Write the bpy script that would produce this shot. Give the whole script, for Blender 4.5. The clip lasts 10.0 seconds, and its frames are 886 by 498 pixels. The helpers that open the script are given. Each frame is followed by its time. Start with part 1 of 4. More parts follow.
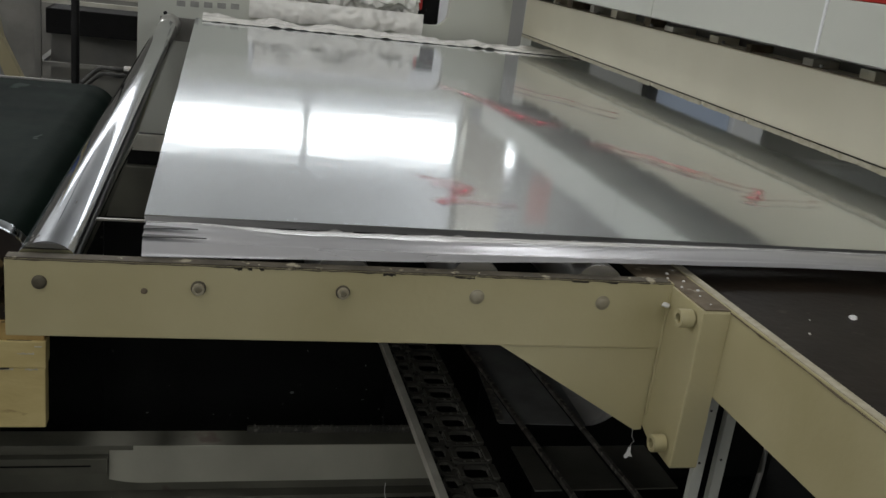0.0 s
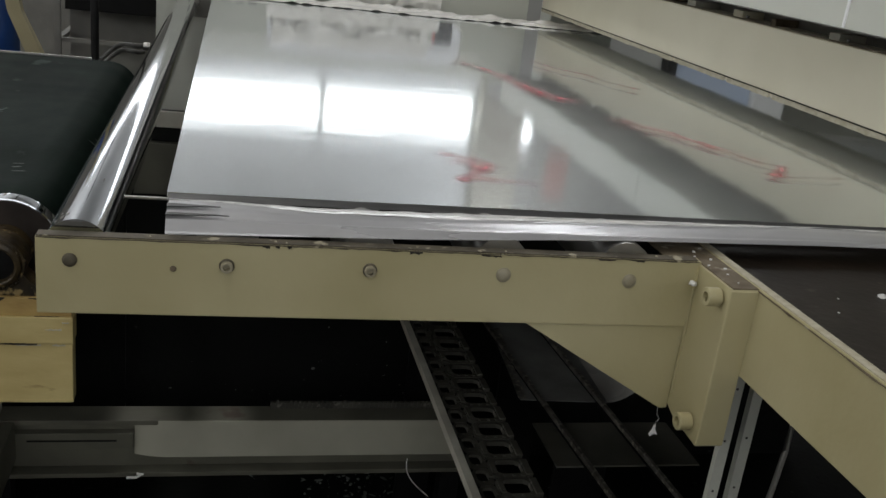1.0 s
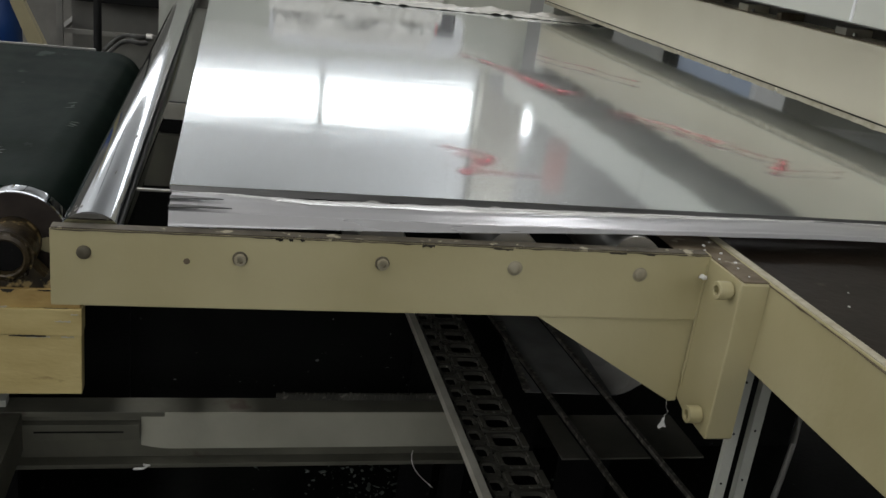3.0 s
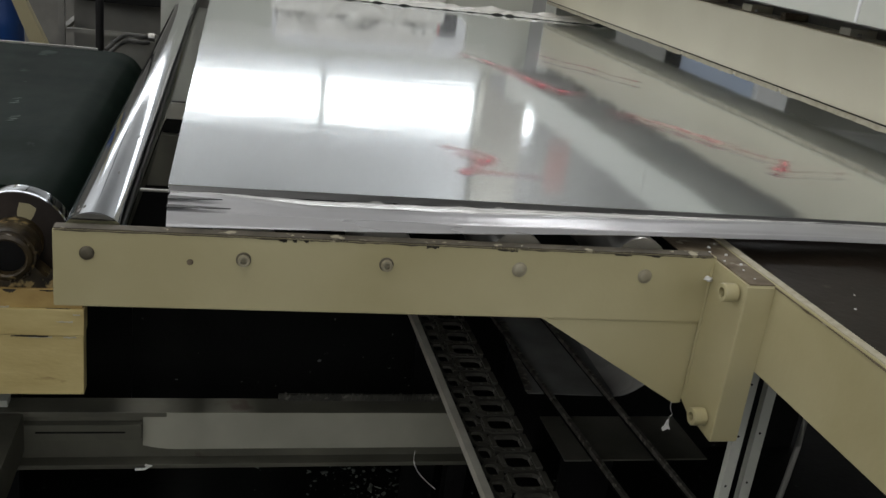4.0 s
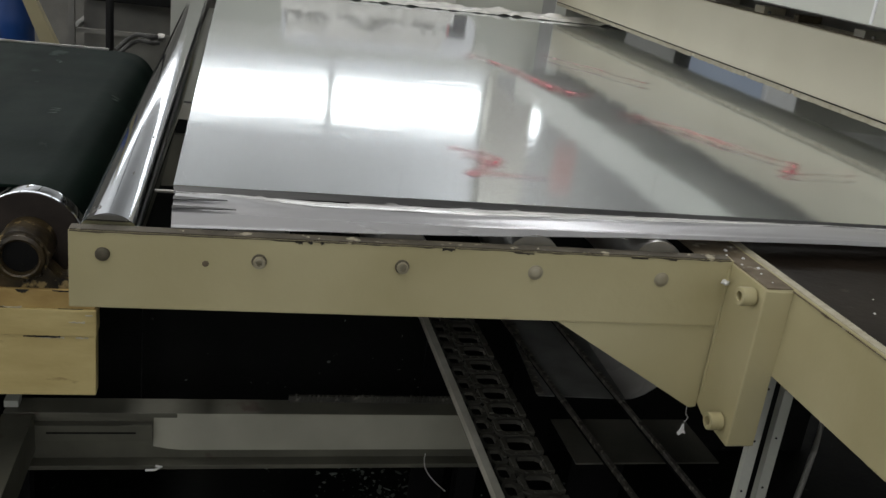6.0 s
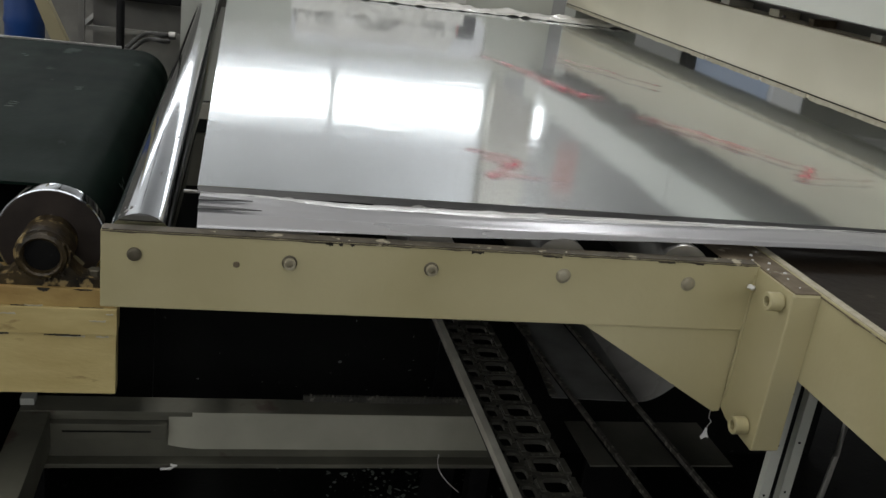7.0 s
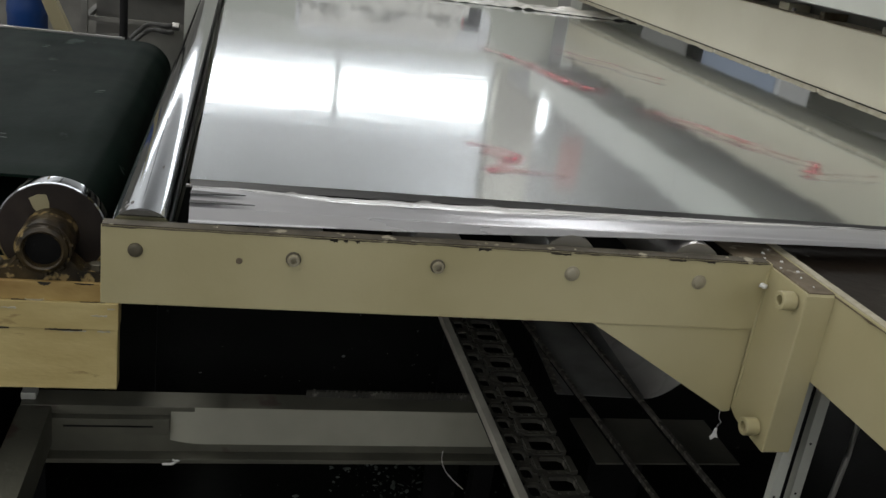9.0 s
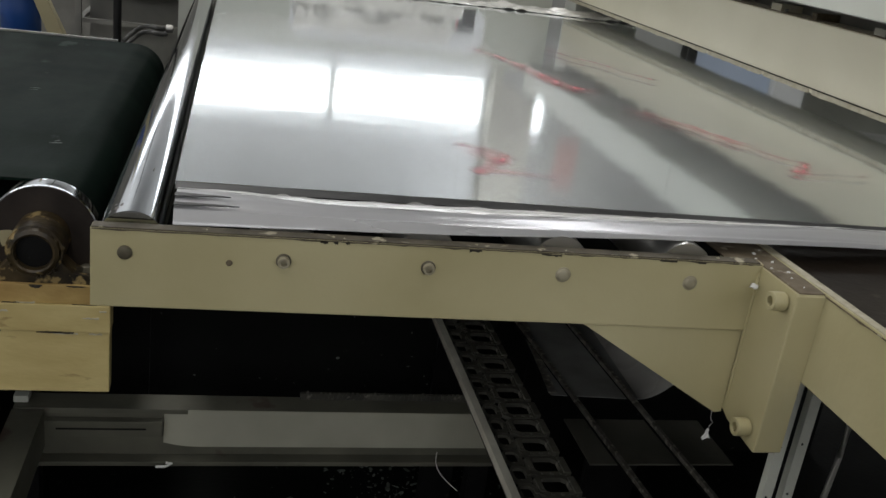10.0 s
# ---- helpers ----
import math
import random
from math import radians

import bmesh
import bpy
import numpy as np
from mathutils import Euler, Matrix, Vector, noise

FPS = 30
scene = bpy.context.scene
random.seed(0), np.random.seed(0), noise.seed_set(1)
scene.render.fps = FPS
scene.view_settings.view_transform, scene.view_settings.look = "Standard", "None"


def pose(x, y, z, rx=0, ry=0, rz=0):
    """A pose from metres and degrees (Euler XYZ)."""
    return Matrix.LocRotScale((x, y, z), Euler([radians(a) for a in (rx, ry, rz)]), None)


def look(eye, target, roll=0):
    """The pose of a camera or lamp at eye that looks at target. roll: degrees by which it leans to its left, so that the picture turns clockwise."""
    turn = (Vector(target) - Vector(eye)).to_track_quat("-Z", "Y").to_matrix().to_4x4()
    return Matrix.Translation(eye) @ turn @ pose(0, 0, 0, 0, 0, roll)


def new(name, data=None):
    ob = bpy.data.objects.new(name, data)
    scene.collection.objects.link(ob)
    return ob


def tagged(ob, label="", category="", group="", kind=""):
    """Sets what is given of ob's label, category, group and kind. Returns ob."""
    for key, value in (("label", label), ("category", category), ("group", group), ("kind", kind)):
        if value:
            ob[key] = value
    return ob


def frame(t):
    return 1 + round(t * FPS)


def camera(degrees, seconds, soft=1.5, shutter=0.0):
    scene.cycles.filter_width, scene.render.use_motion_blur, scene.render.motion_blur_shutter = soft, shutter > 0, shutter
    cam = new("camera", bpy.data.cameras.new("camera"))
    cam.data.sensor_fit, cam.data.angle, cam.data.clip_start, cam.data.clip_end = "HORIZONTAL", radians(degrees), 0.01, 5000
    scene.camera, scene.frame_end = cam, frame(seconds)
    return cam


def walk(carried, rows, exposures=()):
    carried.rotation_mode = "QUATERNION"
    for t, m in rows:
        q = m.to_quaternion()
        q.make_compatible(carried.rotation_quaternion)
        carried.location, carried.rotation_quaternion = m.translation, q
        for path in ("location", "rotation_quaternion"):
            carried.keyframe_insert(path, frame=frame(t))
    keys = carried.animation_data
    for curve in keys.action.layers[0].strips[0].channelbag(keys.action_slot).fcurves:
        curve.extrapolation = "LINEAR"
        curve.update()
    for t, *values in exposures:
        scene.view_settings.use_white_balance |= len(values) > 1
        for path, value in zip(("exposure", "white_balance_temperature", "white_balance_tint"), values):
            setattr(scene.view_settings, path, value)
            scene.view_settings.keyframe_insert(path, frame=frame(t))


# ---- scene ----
cam = camera(50.55, 10.0, soft=1.5)
PATH = [
    (0, (0.1674, -0.8184, 1.1958), (0.4608, 0.2868, 0.8334), 7.2),
    (0.5, (0.1644, -0.8166, 1.1958), (0.4470, 0.2856, 0.8154), 7.3),
    (1, (0.1572, -0.8148, 1.1964), (0.4326, 0.2850, 0.8022), 7.0),
    (1.5, (0.1518, -0.8172, 1.1964), (0.4290, 0.2808, 0.7998), 7.0),
    (2, (0.1482, -0.8196, 1.1964), (0.4242, 0.2772, 0.7950), 6.8),
    (2.5, (0.1452, -0.8166, 1.1970), (0.4230, 0.2784, 0.7938), 7.1),
    (4, (0.1416, -0.8094, 1.1964), (0.4182, 0.2862, 0.7926), 7.3),
    (4.5, (0.1386, -0.8058, 1.1958), (0.4110, 0.2898, 0.7908), 7.3),
    (5, (0.1368, -0.8058, 1.1952), (0.4104, 0.2922, 0.7968), 7.3),
    (5.5, (0.1344, -0.8070, 1.1958), (0.4080, 0.2904, 0.7944), 7.4),
    (6, (0.1332, -0.8028, 1.1952), (0.4026, 0.2946, 0.7914), 7.4),
    (7.5, (0.0972, -0.7944, 1.1946), (0.3696, 0.3018, 0.7884), 8.1),
    (8, (0.0972, -0.7872, 1.1940), (0.3708, 0.3060, 0.7818), 8.2),
    (8.5, (0.1014, -0.7812, 1.1934), (0.3720, 0.3126, 0.7806), 8.2),
    (9, (0.1062, -0.7806, 1.1928), (0.3726, 0.3138, 0.7788), 8.1),
    (9.5, (0.1080, -0.7800, 1.1928), (0.3756, 0.3150, 0.7806), 8.0),
    (10, (0.1116, -0.7812, 1.1934), (0.3822, 0.3126, 0.7818), 8.0),
]
walk(cam, [(t, look(eye, target, roll)) for t, eye, target, roll in PATH], exposures=((0.0, -1.32), (1.0, -1.20), (2.0, -1.11), (10.0, -1.04)))

# ---- light ----
world = bpy.data.worlds.new("world")
scene.world = world
world.use_nodes = True
sky = world.node_tree.nodes.new("ShaderNodeTexSky")
sky.sky_type = "NISHITA"
sky.sun_disc = False
sky.sun_elevation = radians(35)
world.node_tree.links.new(sky.outputs[0], world.node_tree.nodes["Background"].inputs[0])
world.node_tree.nodes["Background"].inputs[1].default_value = 0.1


def window_light(name, place, target, wide, high, watts, colour=(1.0, 0.98, 0.95)):
    data = bpy.data.lights.new(name, "AREA")
    data.shape, data.size, data.size_y = "RECTANGLE", wide, high
    data.energy, data.color = watts, colour
    ob = new(name, data)
    ob.matrix_world = look(place, target)
    return ob


HALL_X0, HALL_X1, HALL_Y0, HALL_Y1, HALL_Z = -11.0, 13.0, -7.0, 14.0, 6.5
window_light("window_light_far", (1.0, HALL_Y1 + 0.12, 3.66), (1.0, 0, 3.66), 8.6, 1.1, 230, (0.96, 0.98, 1.0))
window_light("window_light_near", (1.0, HALL_Y0 - 0.12, 3.9), (1.0, 0, 3.9), 15.0, 2.0, 415)
window_light("window_light_west", (HALL_X0 - 0.12, -0.5, 3.8), (0, -0.5, 3.8), 11.0, 1.4, 530)
window_light("skylight_light", (-0.9, 1.0, HALL_Z + 0.1), (-0.9, 1.0, 0), 0.7, 9.6, 330)
# unseen overhead lamps added to brighten the far wall, stronger on the left
for sky_x, watts in ((-3.6, 620), (4.4, 370)):
    window_light("far_wall_fill", (sky_x, 9.8, HALL_Z + 0.1), (sky_x, 9.8, 0), 0.8, 6.4, watts, (0.97, 0.98, 1.0))


# ---- materials ----
def material(name, colour, second=None, rough=0.5, metal=0.0, scale=6.0, fine=90.0, bump=0.1, spots=None,
             spot_scale=14.0, spot_level=0.62, rough_vary=0.12, coat=0.0, stretch=(1, 1, 1), spec=0.5, alpha=1.0):
    """Two-scale procedural surface: broad tone change, fine grain relief and optional stains of a second colour."""
    m = bpy.data.materials.new(name)
    m.use_nodes = True
    nt = m.node_tree
    b = nt.nodes["Principled BSDF"]
    coord = nt.nodes.new("ShaderNodeTexCoord")
    mp = nt.nodes.new("ShaderNodeMapping")
    mp.inputs["Scale"].default_value = stretch
    nt.links.new(coord.outputs["Object"], mp.inputs["Vector"])

    def tex(s, detail=4.0):
        n = nt.nodes.new("ShaderNodeTexNoise")
        n.inputs["Scale"].default_value = s
        n.inputs["Detail"].default_value = detail
        nt.links.new(mp.outputs[0], n.inputs["Vector"])
        return n

    def mix(fac, a, c):
        n = nt.nodes.new("ShaderNodeMix")
        n.data_type = "RGBA"
        nt.links.new(fac, n.inputs[0])
        for sock, v in ((n.inputs[6], a), (n.inputs[7], c)):
            if isinstance(v, tuple):
                sock.default_value = (*v, 1)
            else:
                nt.links.new(v, sock)
        return n.outputs[2]

    second = second or tuple(c * 0.82 for c in colour)
    broad, grain = tex(scale), tex(fine, 2.0)
    ramp = nt.nodes.new("ShaderNodeMapRange")
    ramp.inputs[1].default_value, ramp.inputs[2].default_value = 0.35, 0.65
    nt.links.new(broad.outputs[0], ramp.inputs[0])
    col = mix(ramp.outputs[0], colour, second)
    if spots:
        st = tex(spot_scale, 6.0)
        edge = nt.nodes.new("ShaderNodeMapRange")
        edge.inputs[1].default_value, edge.inputs[2].default_value = spot_level, spot_level + 0.06
        nt.links.new(st.outputs[0], edge.inputs[0])
        col = mix(edge.outputs[0], col, spots)
    nt.links.new(col, b.inputs["Base Color"])
    rr = nt.nodes.new("ShaderNodeMapRange")
    rr.inputs[3].default_value, rr.inputs[4].default_value = max(0.02, rough - rough_vary), min(1, rough + rough_vary)
    nt.links.new(broad.outputs[0], rr.inputs[0])
    nt.links.new(rr.outputs[0], b.inputs["Roughness"])
    b.inputs["Metallic"].default_value = metal
    b.inputs["Coat Weight"].default_value = coat
    b.inputs["Specular IOR Level"].default_value = spec
    b.inputs["Alpha"].default_value = alpha
    if bump:
        bp = nt.nodes.new("ShaderNodeBump")
        bp.inputs["Strength"].default_value = bump
        bp.inputs["Distance"].default_value = 0.002
        nt.links.new(grain.outputs[0], bp.inputs["Height"])
        nt.links.new(bp.outputs[0], b.inputs["Normal"])
    return m


CREAM = material("cream_paint", (0.53, 0.482, 0.292), (0.425, 0.377, 0.207), 0.42, scale=4, bump=0.15, spots=(0.325, 0.295, 0.16), spot_scale=13, spot_level=0.665)
CREAM_PALE = material("pale_cream_paint", (0.72, 0.68, 0.53), (0.66, 0.62, 0.475), 0.4, scale=3, bump=0.08)
GREY_PAINT = material("light_grey_paint", (0.585, 0.60, 0.535), (0.545, 0.56, 0.50), 0.4, scale=2.5, bump=0.08)
YELLOWED = material("yellowed_paint", (0.60, 0.495, 0.225), (0.50, 0.395, 0.165), 0.5, scale=10, bump=0.3, spots=(0.34, 0.245, 0.10), spot_scale=17, spot_level=0.64, stretch=(1, 1, 3.0))
RUSTY = material("rust_stained_yellow_paint", (0.50, 0.355, 0.13), (0.34, 0.215, 0.07), 0.5, scale=12, bump=0.4, spots=(0.16, 0.085, 0.03), spot_scale=20, spot_level=0.60, stretch=(1, 1, 2.0))
EDGE = material("bare_worn_edge", (0.125, 0.108, 0.078), (0.06, 0.052, 0.038), 0.6, metal=0.05, spec=0.25, scale=30, bump=0.4, spots=(0.42, 0.38, 0.28), spot_scale=60, spot_level=0.60)
CHROME = material("chrome", (0.50, 0.52, 0.54), (0.42, 0.44, 0.46), 0.06, 1.0, scale=8, bump=0.015, rough_vary=0.03)
STEEL = material("dull_steel", (0.42, 0.42, 0.40), (0.30, 0.29, 0.27), 0.38, 0.9, scale=20, bump=0.15)
BOLT = material("zinc_bolt", (0.45, 0.42, 0.33), (0.30, 0.27, 0.20), 0.4, 0.8, scale=60, bump=0.2)
ROLLER = material("dull_zinc_roller", (0.50, 0.49, 0.47), (0.40, 0.39, 0.37), 0.32, 0.85, scale=14, bump=0.08)
DARK_IRON = material("oily_dark_iron", (0.05, 0.045, 0.035), (0.025, 0.022, 0.018), 0.5, 0.4, scale=25, bump=0.4, spots=(0.22, 0.17, 0.09), spot_scale=40, spot_level=0.62)
PULLEY_FACE = material("greasy_disc", (0.042, 0.033, 0.028), (0.018, 0.014, 0.012), 0.45, scale=20, bump=0.1, spec=0.3)
BRASS = material("greasy_bearing_iron", (0.075, 0.052, 0.022), (0.010, 0.008, 0.005), 0.35, 0.2, scale=30, bump=0.7, spots=(0.33, 0.245, 0.11), spot_scale=58, spot_level=0.58)
BELT = material("dark_green_belt", (0.0052, 0.0135, 0.0095), (0.0036, 0.009, 0.0065), 0.6, scale=7, bump=0.1, rough_vary=0.08, spec=0.04, spots=(0.045, 0.058, 0.052), spot_scale=7, spot_level=0.68, stretch=(2, 1, 1))
BLACK = material("black_plastic", (0.007, 0.007, 0.007), (0.0045, 0.0045, 0.0045), 0.55, scale=20, bump=0.2, spots=(0.03, 0.03, 0.027), spot_scale=60, spot_level=0.68, spec=0.2)
CHAIN = material("dusty_black_chain", (0.085, 0.083, 0.068), (0.034, 0.033, 0.028), 0.5, scale=18, bump=0.3, spots=(0.2, 0.19, 0.165), spot_scale=70, spot_level=0.62)
# dirty grey, darkened further for the shade on the frame's left parts
DARK_GREY = material("dirty_shaded_grey_paint", (0.145, 0.143, 0.11), (0.095, 0.094, 0.072), 0.5, scale=8, bump=0.2, spots=(0.08, 0.06, 0.045), spot_scale=12, spot_level=0.64)
TABLE = material("dark_brown_table", (0.022, 0.015, 0.010), (0.013, 0.009, 0.006), 0.4, scale=6, bump=0.2, spec=0.18, spots=(0.06, 0.05, 0.04), spot_scale=30, spot_level=0.66)
CONCRETE = material("dirty_concrete", (0.16, 0.155, 0.145), (0.09, 0.088, 0.08), 0.6, scale=1.5, fine=60, bump=0.3, spots=(0.04, 0.04, 0.038), spot_scale=5, spot_level=0.58)
# near-black with pale flecks: the shade under the line put into the colour
SHADE_BLACK = material("shade_black", (0.008, 0.009, 0.008), (0.0045, 0.005, 0.0045), 0.5, spec=0.2, scale=5, bump=0.4, spots=(0.06, 0.065, 0.06), spot_scale=45, spot_level=0.70)
WALL = material("hall_wall", (0.82, 0.83, 0.83), (0.75, 0.76, 0.765), 0.7, scale=0.5, fine=20, bump=0.1)
ROOF = material("hall_ceiling", (0.73, 0.735, 0.73), (0.67, 0.675, 0.675), 0.7, scale=0.4, fine=20, bump=0.1)
CLADDING = material("grey_cladding", (0.42, 0.42, 0.39), (0.34, 0.34, 0.32), 0.6, scale=0.6, fine=20, bump=0.1)
COLUMN = material("hall_column", (0.50, 0.48, 0.41), (0.43, 0.41, 0.35), 0.6, scale=1.0, fine=30, bump=0.1)
BLUE = material("blue_plastic", (0.012, 0.06, 0.23), (0.01, 0.045, 0.18), 0.4, scale=6, bump=0.1)
RED = material("red_paint", (0.50, 0.03, 0.025), (0.42, 0.025, 0.02), 0.4, scale=6, bump=0.1)
TAN = material("tan_paint", (0.40, 0.36, 0.22), (0.33, 0.29, 0.17), 0.5, scale=6, bump=0.1)
HOSE = material("dusty_hose", (0.085, 0.085, 0.08), (0.05, 0.05, 0.046), 0.6, scale=20, bump=0.2)
SCUFF = material("pale_scuff", (0.10, 0.12, 0.11), (0.055, 0.07, 0.062), 0.6, scale=60, bump=0.2)
DULL_SMEAR = material("dull_smear", (0.30, 0.29, 0.27), (0.14, 0.13, 0.12), 0.5, 0.3, scale=90, bump=0.3)
INK = material("grey_print", (0.33, 0.33, 0.31), None, 0.6, scale=30, bump=0.0)
MARKER = material("red_marker", (0.68, 0.07, 0.11), (0.72, 0.14, 0.18), 0.35, scale=60, bump=0.0, alpha=0.30)

def fade(m, low, high, scale):
    """Uneven covering of a thin ink layer."""
    nt = m.node_tree
    coord, n, r = nt.nodes.new("ShaderNodeTexCoord"), nt.nodes.new("ShaderNodeTexNoise"), nt.nodes.new("ShaderNodeMapRange")
    n.inputs["Scale"].default_value, n.inputs["Detail"].default_value = scale, 5.0
    r.inputs[1].default_value, r.inputs[2].default_value = 0.35, 0.65
    r.inputs[3].default_value, r.inputs[4].default_value = low, high
    nt.links.new(coord.outputs["Object"], n.inputs["Vector"])
    nt.links.new(n.outputs[0], r.inputs[0])
    parts = nt.nodes.new("ShaderNodeSeparateXYZ")
    nt.links.new(coord.outputs["UV"], parts.inputs[0])
    off = nt.nodes.new("ShaderNodeMath")
    off.operation, off.inputs[1].default_value = "SUBTRACT", 0.5
    nt.links.new(parts.outputs[1], off.inputs[0])
    away = nt.nodes.new("ShaderNodeMath")
    away.operation = "ABSOLUTE"
    nt.links.new(off.outputs[0], away.inputs[0])
    soft_edge = nt.nodes.new("ShaderNodeMapRange")
    soft_edge.interpolation_type = "SMOOTHSTEP"
    soft_edge.inputs[1].default_value, soft_edge.inputs[2].default_value = 0.0, 0.5
    soft_edge.inputs[3].default_value, soft_edge.inputs[4].default_value = 1.0, 0.0
    nt.links.new(away.outputs[0], soft_edge.inputs[0])
    cover = nt.nodes.new("ShaderNodeMath")
    cover.operation = "MULTIPLY"
    nt.links.new(r.outputs[0], cover.inputs[0])
    nt.links.new(soft_edge.outputs[0], cover.inputs[1])
    nt.links.new(cover.outputs[0], nt.nodes["Principled BSDF"].inputs["Alpha"])


fade(MARKER, 0.10, 0.46, 24.0)
WHITE_SCRAP = material("white_scrap", (0.80, 0.80, 0.78), (0.7, 0.7, 0.68), 0.5, scale=60, bump=0.2)
CORE = material("black_core", (0.04, 0.04, 0.042), (0.025, 0.025, 0.027), 0.5, scale=40, bump=0.2)


def sheet_metal():
    """Mill-finish aluminium under clear film: long faint streaks along the rolling direction."""
    m = material("film_covered_aluminium", (0.775, 0.82, 0.835), (0.74, 0.79, 0.81), 0.075, 0.90, scale=2.2, fine=30, bump=0.0, rough_vary=0.02)
    nt = m.node_tree
    b = nt.nodes["Principled BSDF"]
    coord = nt.nodes.new("ShaderNodeTexCoord")
    n = nt.nodes.new("ShaderNodeTexNoise")
    mp = nt.nodes.new("ShaderNodeMapping")
    mp.inputs["Scale"].default_value = (1.6, 3.0, 1.0)
    n.inputs["Scale"].default_value = 3.0
    nt.links.new(coord.outputs["Object"], mp.inputs["Vector"])
    nt.links.new(mp.outputs[0], n.inputs["Vector"])
    bp = nt.nodes.new("ShaderNodeBump")
    bp.inputs["Strength"].default_value, bp.inputs["Distance"].default_value = 0.12, 0.003
    nt.links.new(n.outputs[0], bp.inputs["Height"])
    nt.links.new(bp.outputs[0], b.inputs["Normal"])
    haze = nt.nodes.new("ShaderNodeBsdfPrincipled")
    haze.inputs["Base Color"].default_value = (0.84, 0.85, 0.86, 1)
    haze.inputs["Metallic"].default_value, haze.inputs["Roughness"].default_value = 0.85, 0.30
    both = nt.nodes.new("ShaderNodeMixShader")
    both.inputs[0].default_value = 0.11
    nt.links.new(b.outputs[0], both.inputs[1])
    nt.links.new(haze.outputs[0], both.inputs[2])
    nt.links.new(both.outputs[0], nt.nodes["Material Output"].inputs["Surface"])
    return m


ALU = sheet_metal()
FILM = material("clear_plastic_film", (0.54, 0.54, 0.55), (0.46, 0.46, 0.47), 0.30, 0.45, scale=7, fine=9, bump=0.3, coat=0.15, stretch=(0.4, 6, 1), rough_vary=0.08)
WRAP = material("crumpled_white_wrap", (0.86, 0.85, 0.81), (0.78, 0.77, 0.73), 0.25, scale=8, fine=30, bump=0.2, coat=0.3)


TRAY = material("bare_grey_tray", (0.62, 0.605, 0.52), (0.47, 0.455, 0.385), 0.45, scale=15, bump=0.2)
RAIL = material("worn_rail", (0.34, 0.33, 0.29), (0.16, 0.155, 0.13), 0.4, 0.5, scale=40, bump=0.4, spots=(0.55, 0.53, 0.45), spot_scale=90, spot_level=0.55)
PLATE = material("glossy_dark_plate", (0.42, 0.43, 0.41), (0.27, 0.275, 0.26), 0.2, scale=8, bump=0.1)
LOW_PLATE = material("oily_olive_plate", (0.20, 0.20, 0.165), (0.11, 0.11, 0.09), 0.35, scale=6, bump=0.15, spots=(0.05, 0.05, 0.042), spot_scale=9, spot_level=0.58)
# paler grey that carries the light on the drip plate's upturned side
LIT_PLATE = material("lit_upturned_plate", (0.62, 0.61, 0.57), (0.44, 0.43, 0.40), 0.28, scale=8, fine=30, bump=0.3, coat=0.2)
DARK_BOLT = material("greasy_bolt", (0.16, 0.14, 0.10), (0.09, 0.08, 0.055), 0.5, 0.4, scale=80, bump=0.3)
PAINTED_BOLT = material("painted_bolt", (0.36, 0.33, 0.24), (0.28, 0.25, 0.17), 0.45, scale=60, bump=0.2)
UNDERSIDE = material("dull_dark_grey", (0.24, 0.235, 0.21), (0.16, 0.155, 0.14), 0.5, scale=6, bump=0.2)
STRIP_FILM = material("milky_plastic_film", (0.93, 0.93, 0.92), (0.84, 0.84, 0.83), 0.27, 0.25, scale=14, fine=12, bump=0.5, coat=0.5, stretch=(0.6, 6, 1))
SKIRT = material("dull_grey_film", (0.095, 0.095, 0.094), (0.045, 0.045, 0.044), 0.38, 0.1, scale=9, bump=0.2, stretch=(1, 6, 6))
LITTER = material("pale_flecks", (0.20, 0.23, 0.21), (0.09, 0.10, 0.09), 0.5, scale=30, bump=0.0)
RED_CLOTH = material("faded_red_cloth", (0.52, 0.33, 0.29), (0.48, 0.29, 0.25), 0.8, scale=3, bump=0.1)
CHIP = material("pale_chip", (0.52, 0.485, 0.37), (0.40, 0.36, 0.25), 0.5, scale=90, bump=0.2)
# lighter frame grey: the front box's stronger light put into its colour
FRONT_BOX = material("lit_grey_front_box", (0.46, 0.455, 0.37), (0.36, 0.355, 0.285), 0.5, scale=6, bump=0.2, spots=(0.16, 0.14, 0.10), spot_scale=10, spot_level=0.68)
PALE_BLUE = material("pale_blue_paint", (0.50, 0.58, 0.72), (0.46, 0.54, 0.68), 0.4, scale=3, bump=0.1)
DIRTY = material("dirty_brown_steel", (0.20, 0.165, 0.115), (0.115, 0.09, 0.06), 0.6, 0.0, scale=40, bump=0.4, spots=(0.34, 0.31, 0.24), spot_scale=50, spot_level=0.62, spec=0.2)


# ---- mesh helpers ----
def mesh_object(name, bm, mat, parent=None, smooth=False):
    me = bpy.data.meshes.new(name)
    bmesh.ops.recalc_face_normals(bm, faces=bm.faces)
    bm.to_mesh(me)
    bm.free()
    for m in (mat if isinstance(mat, (list, tuple)) else [mat]):
        me.materials.append(m)
    if smooth:
        for p in me.polygons:
            p.use_smooth = True
        me.set_sharp_from_angle(angle=radians(35))
    ob = new(name, me)
    if parent:
        ob.parent = parent
    return ob


def part(name, bm, mat, parent, label="", smooth=False):
    return tagged(mesh_object(name, bm, mat, parent, smooth), label)


def thing(name, place, label, category, group="", kind=""):
    ob = new(name)
    ob.empty_display_size = 0.05
    ob.location = place
    return tagged(ob, label, category, group, kind)


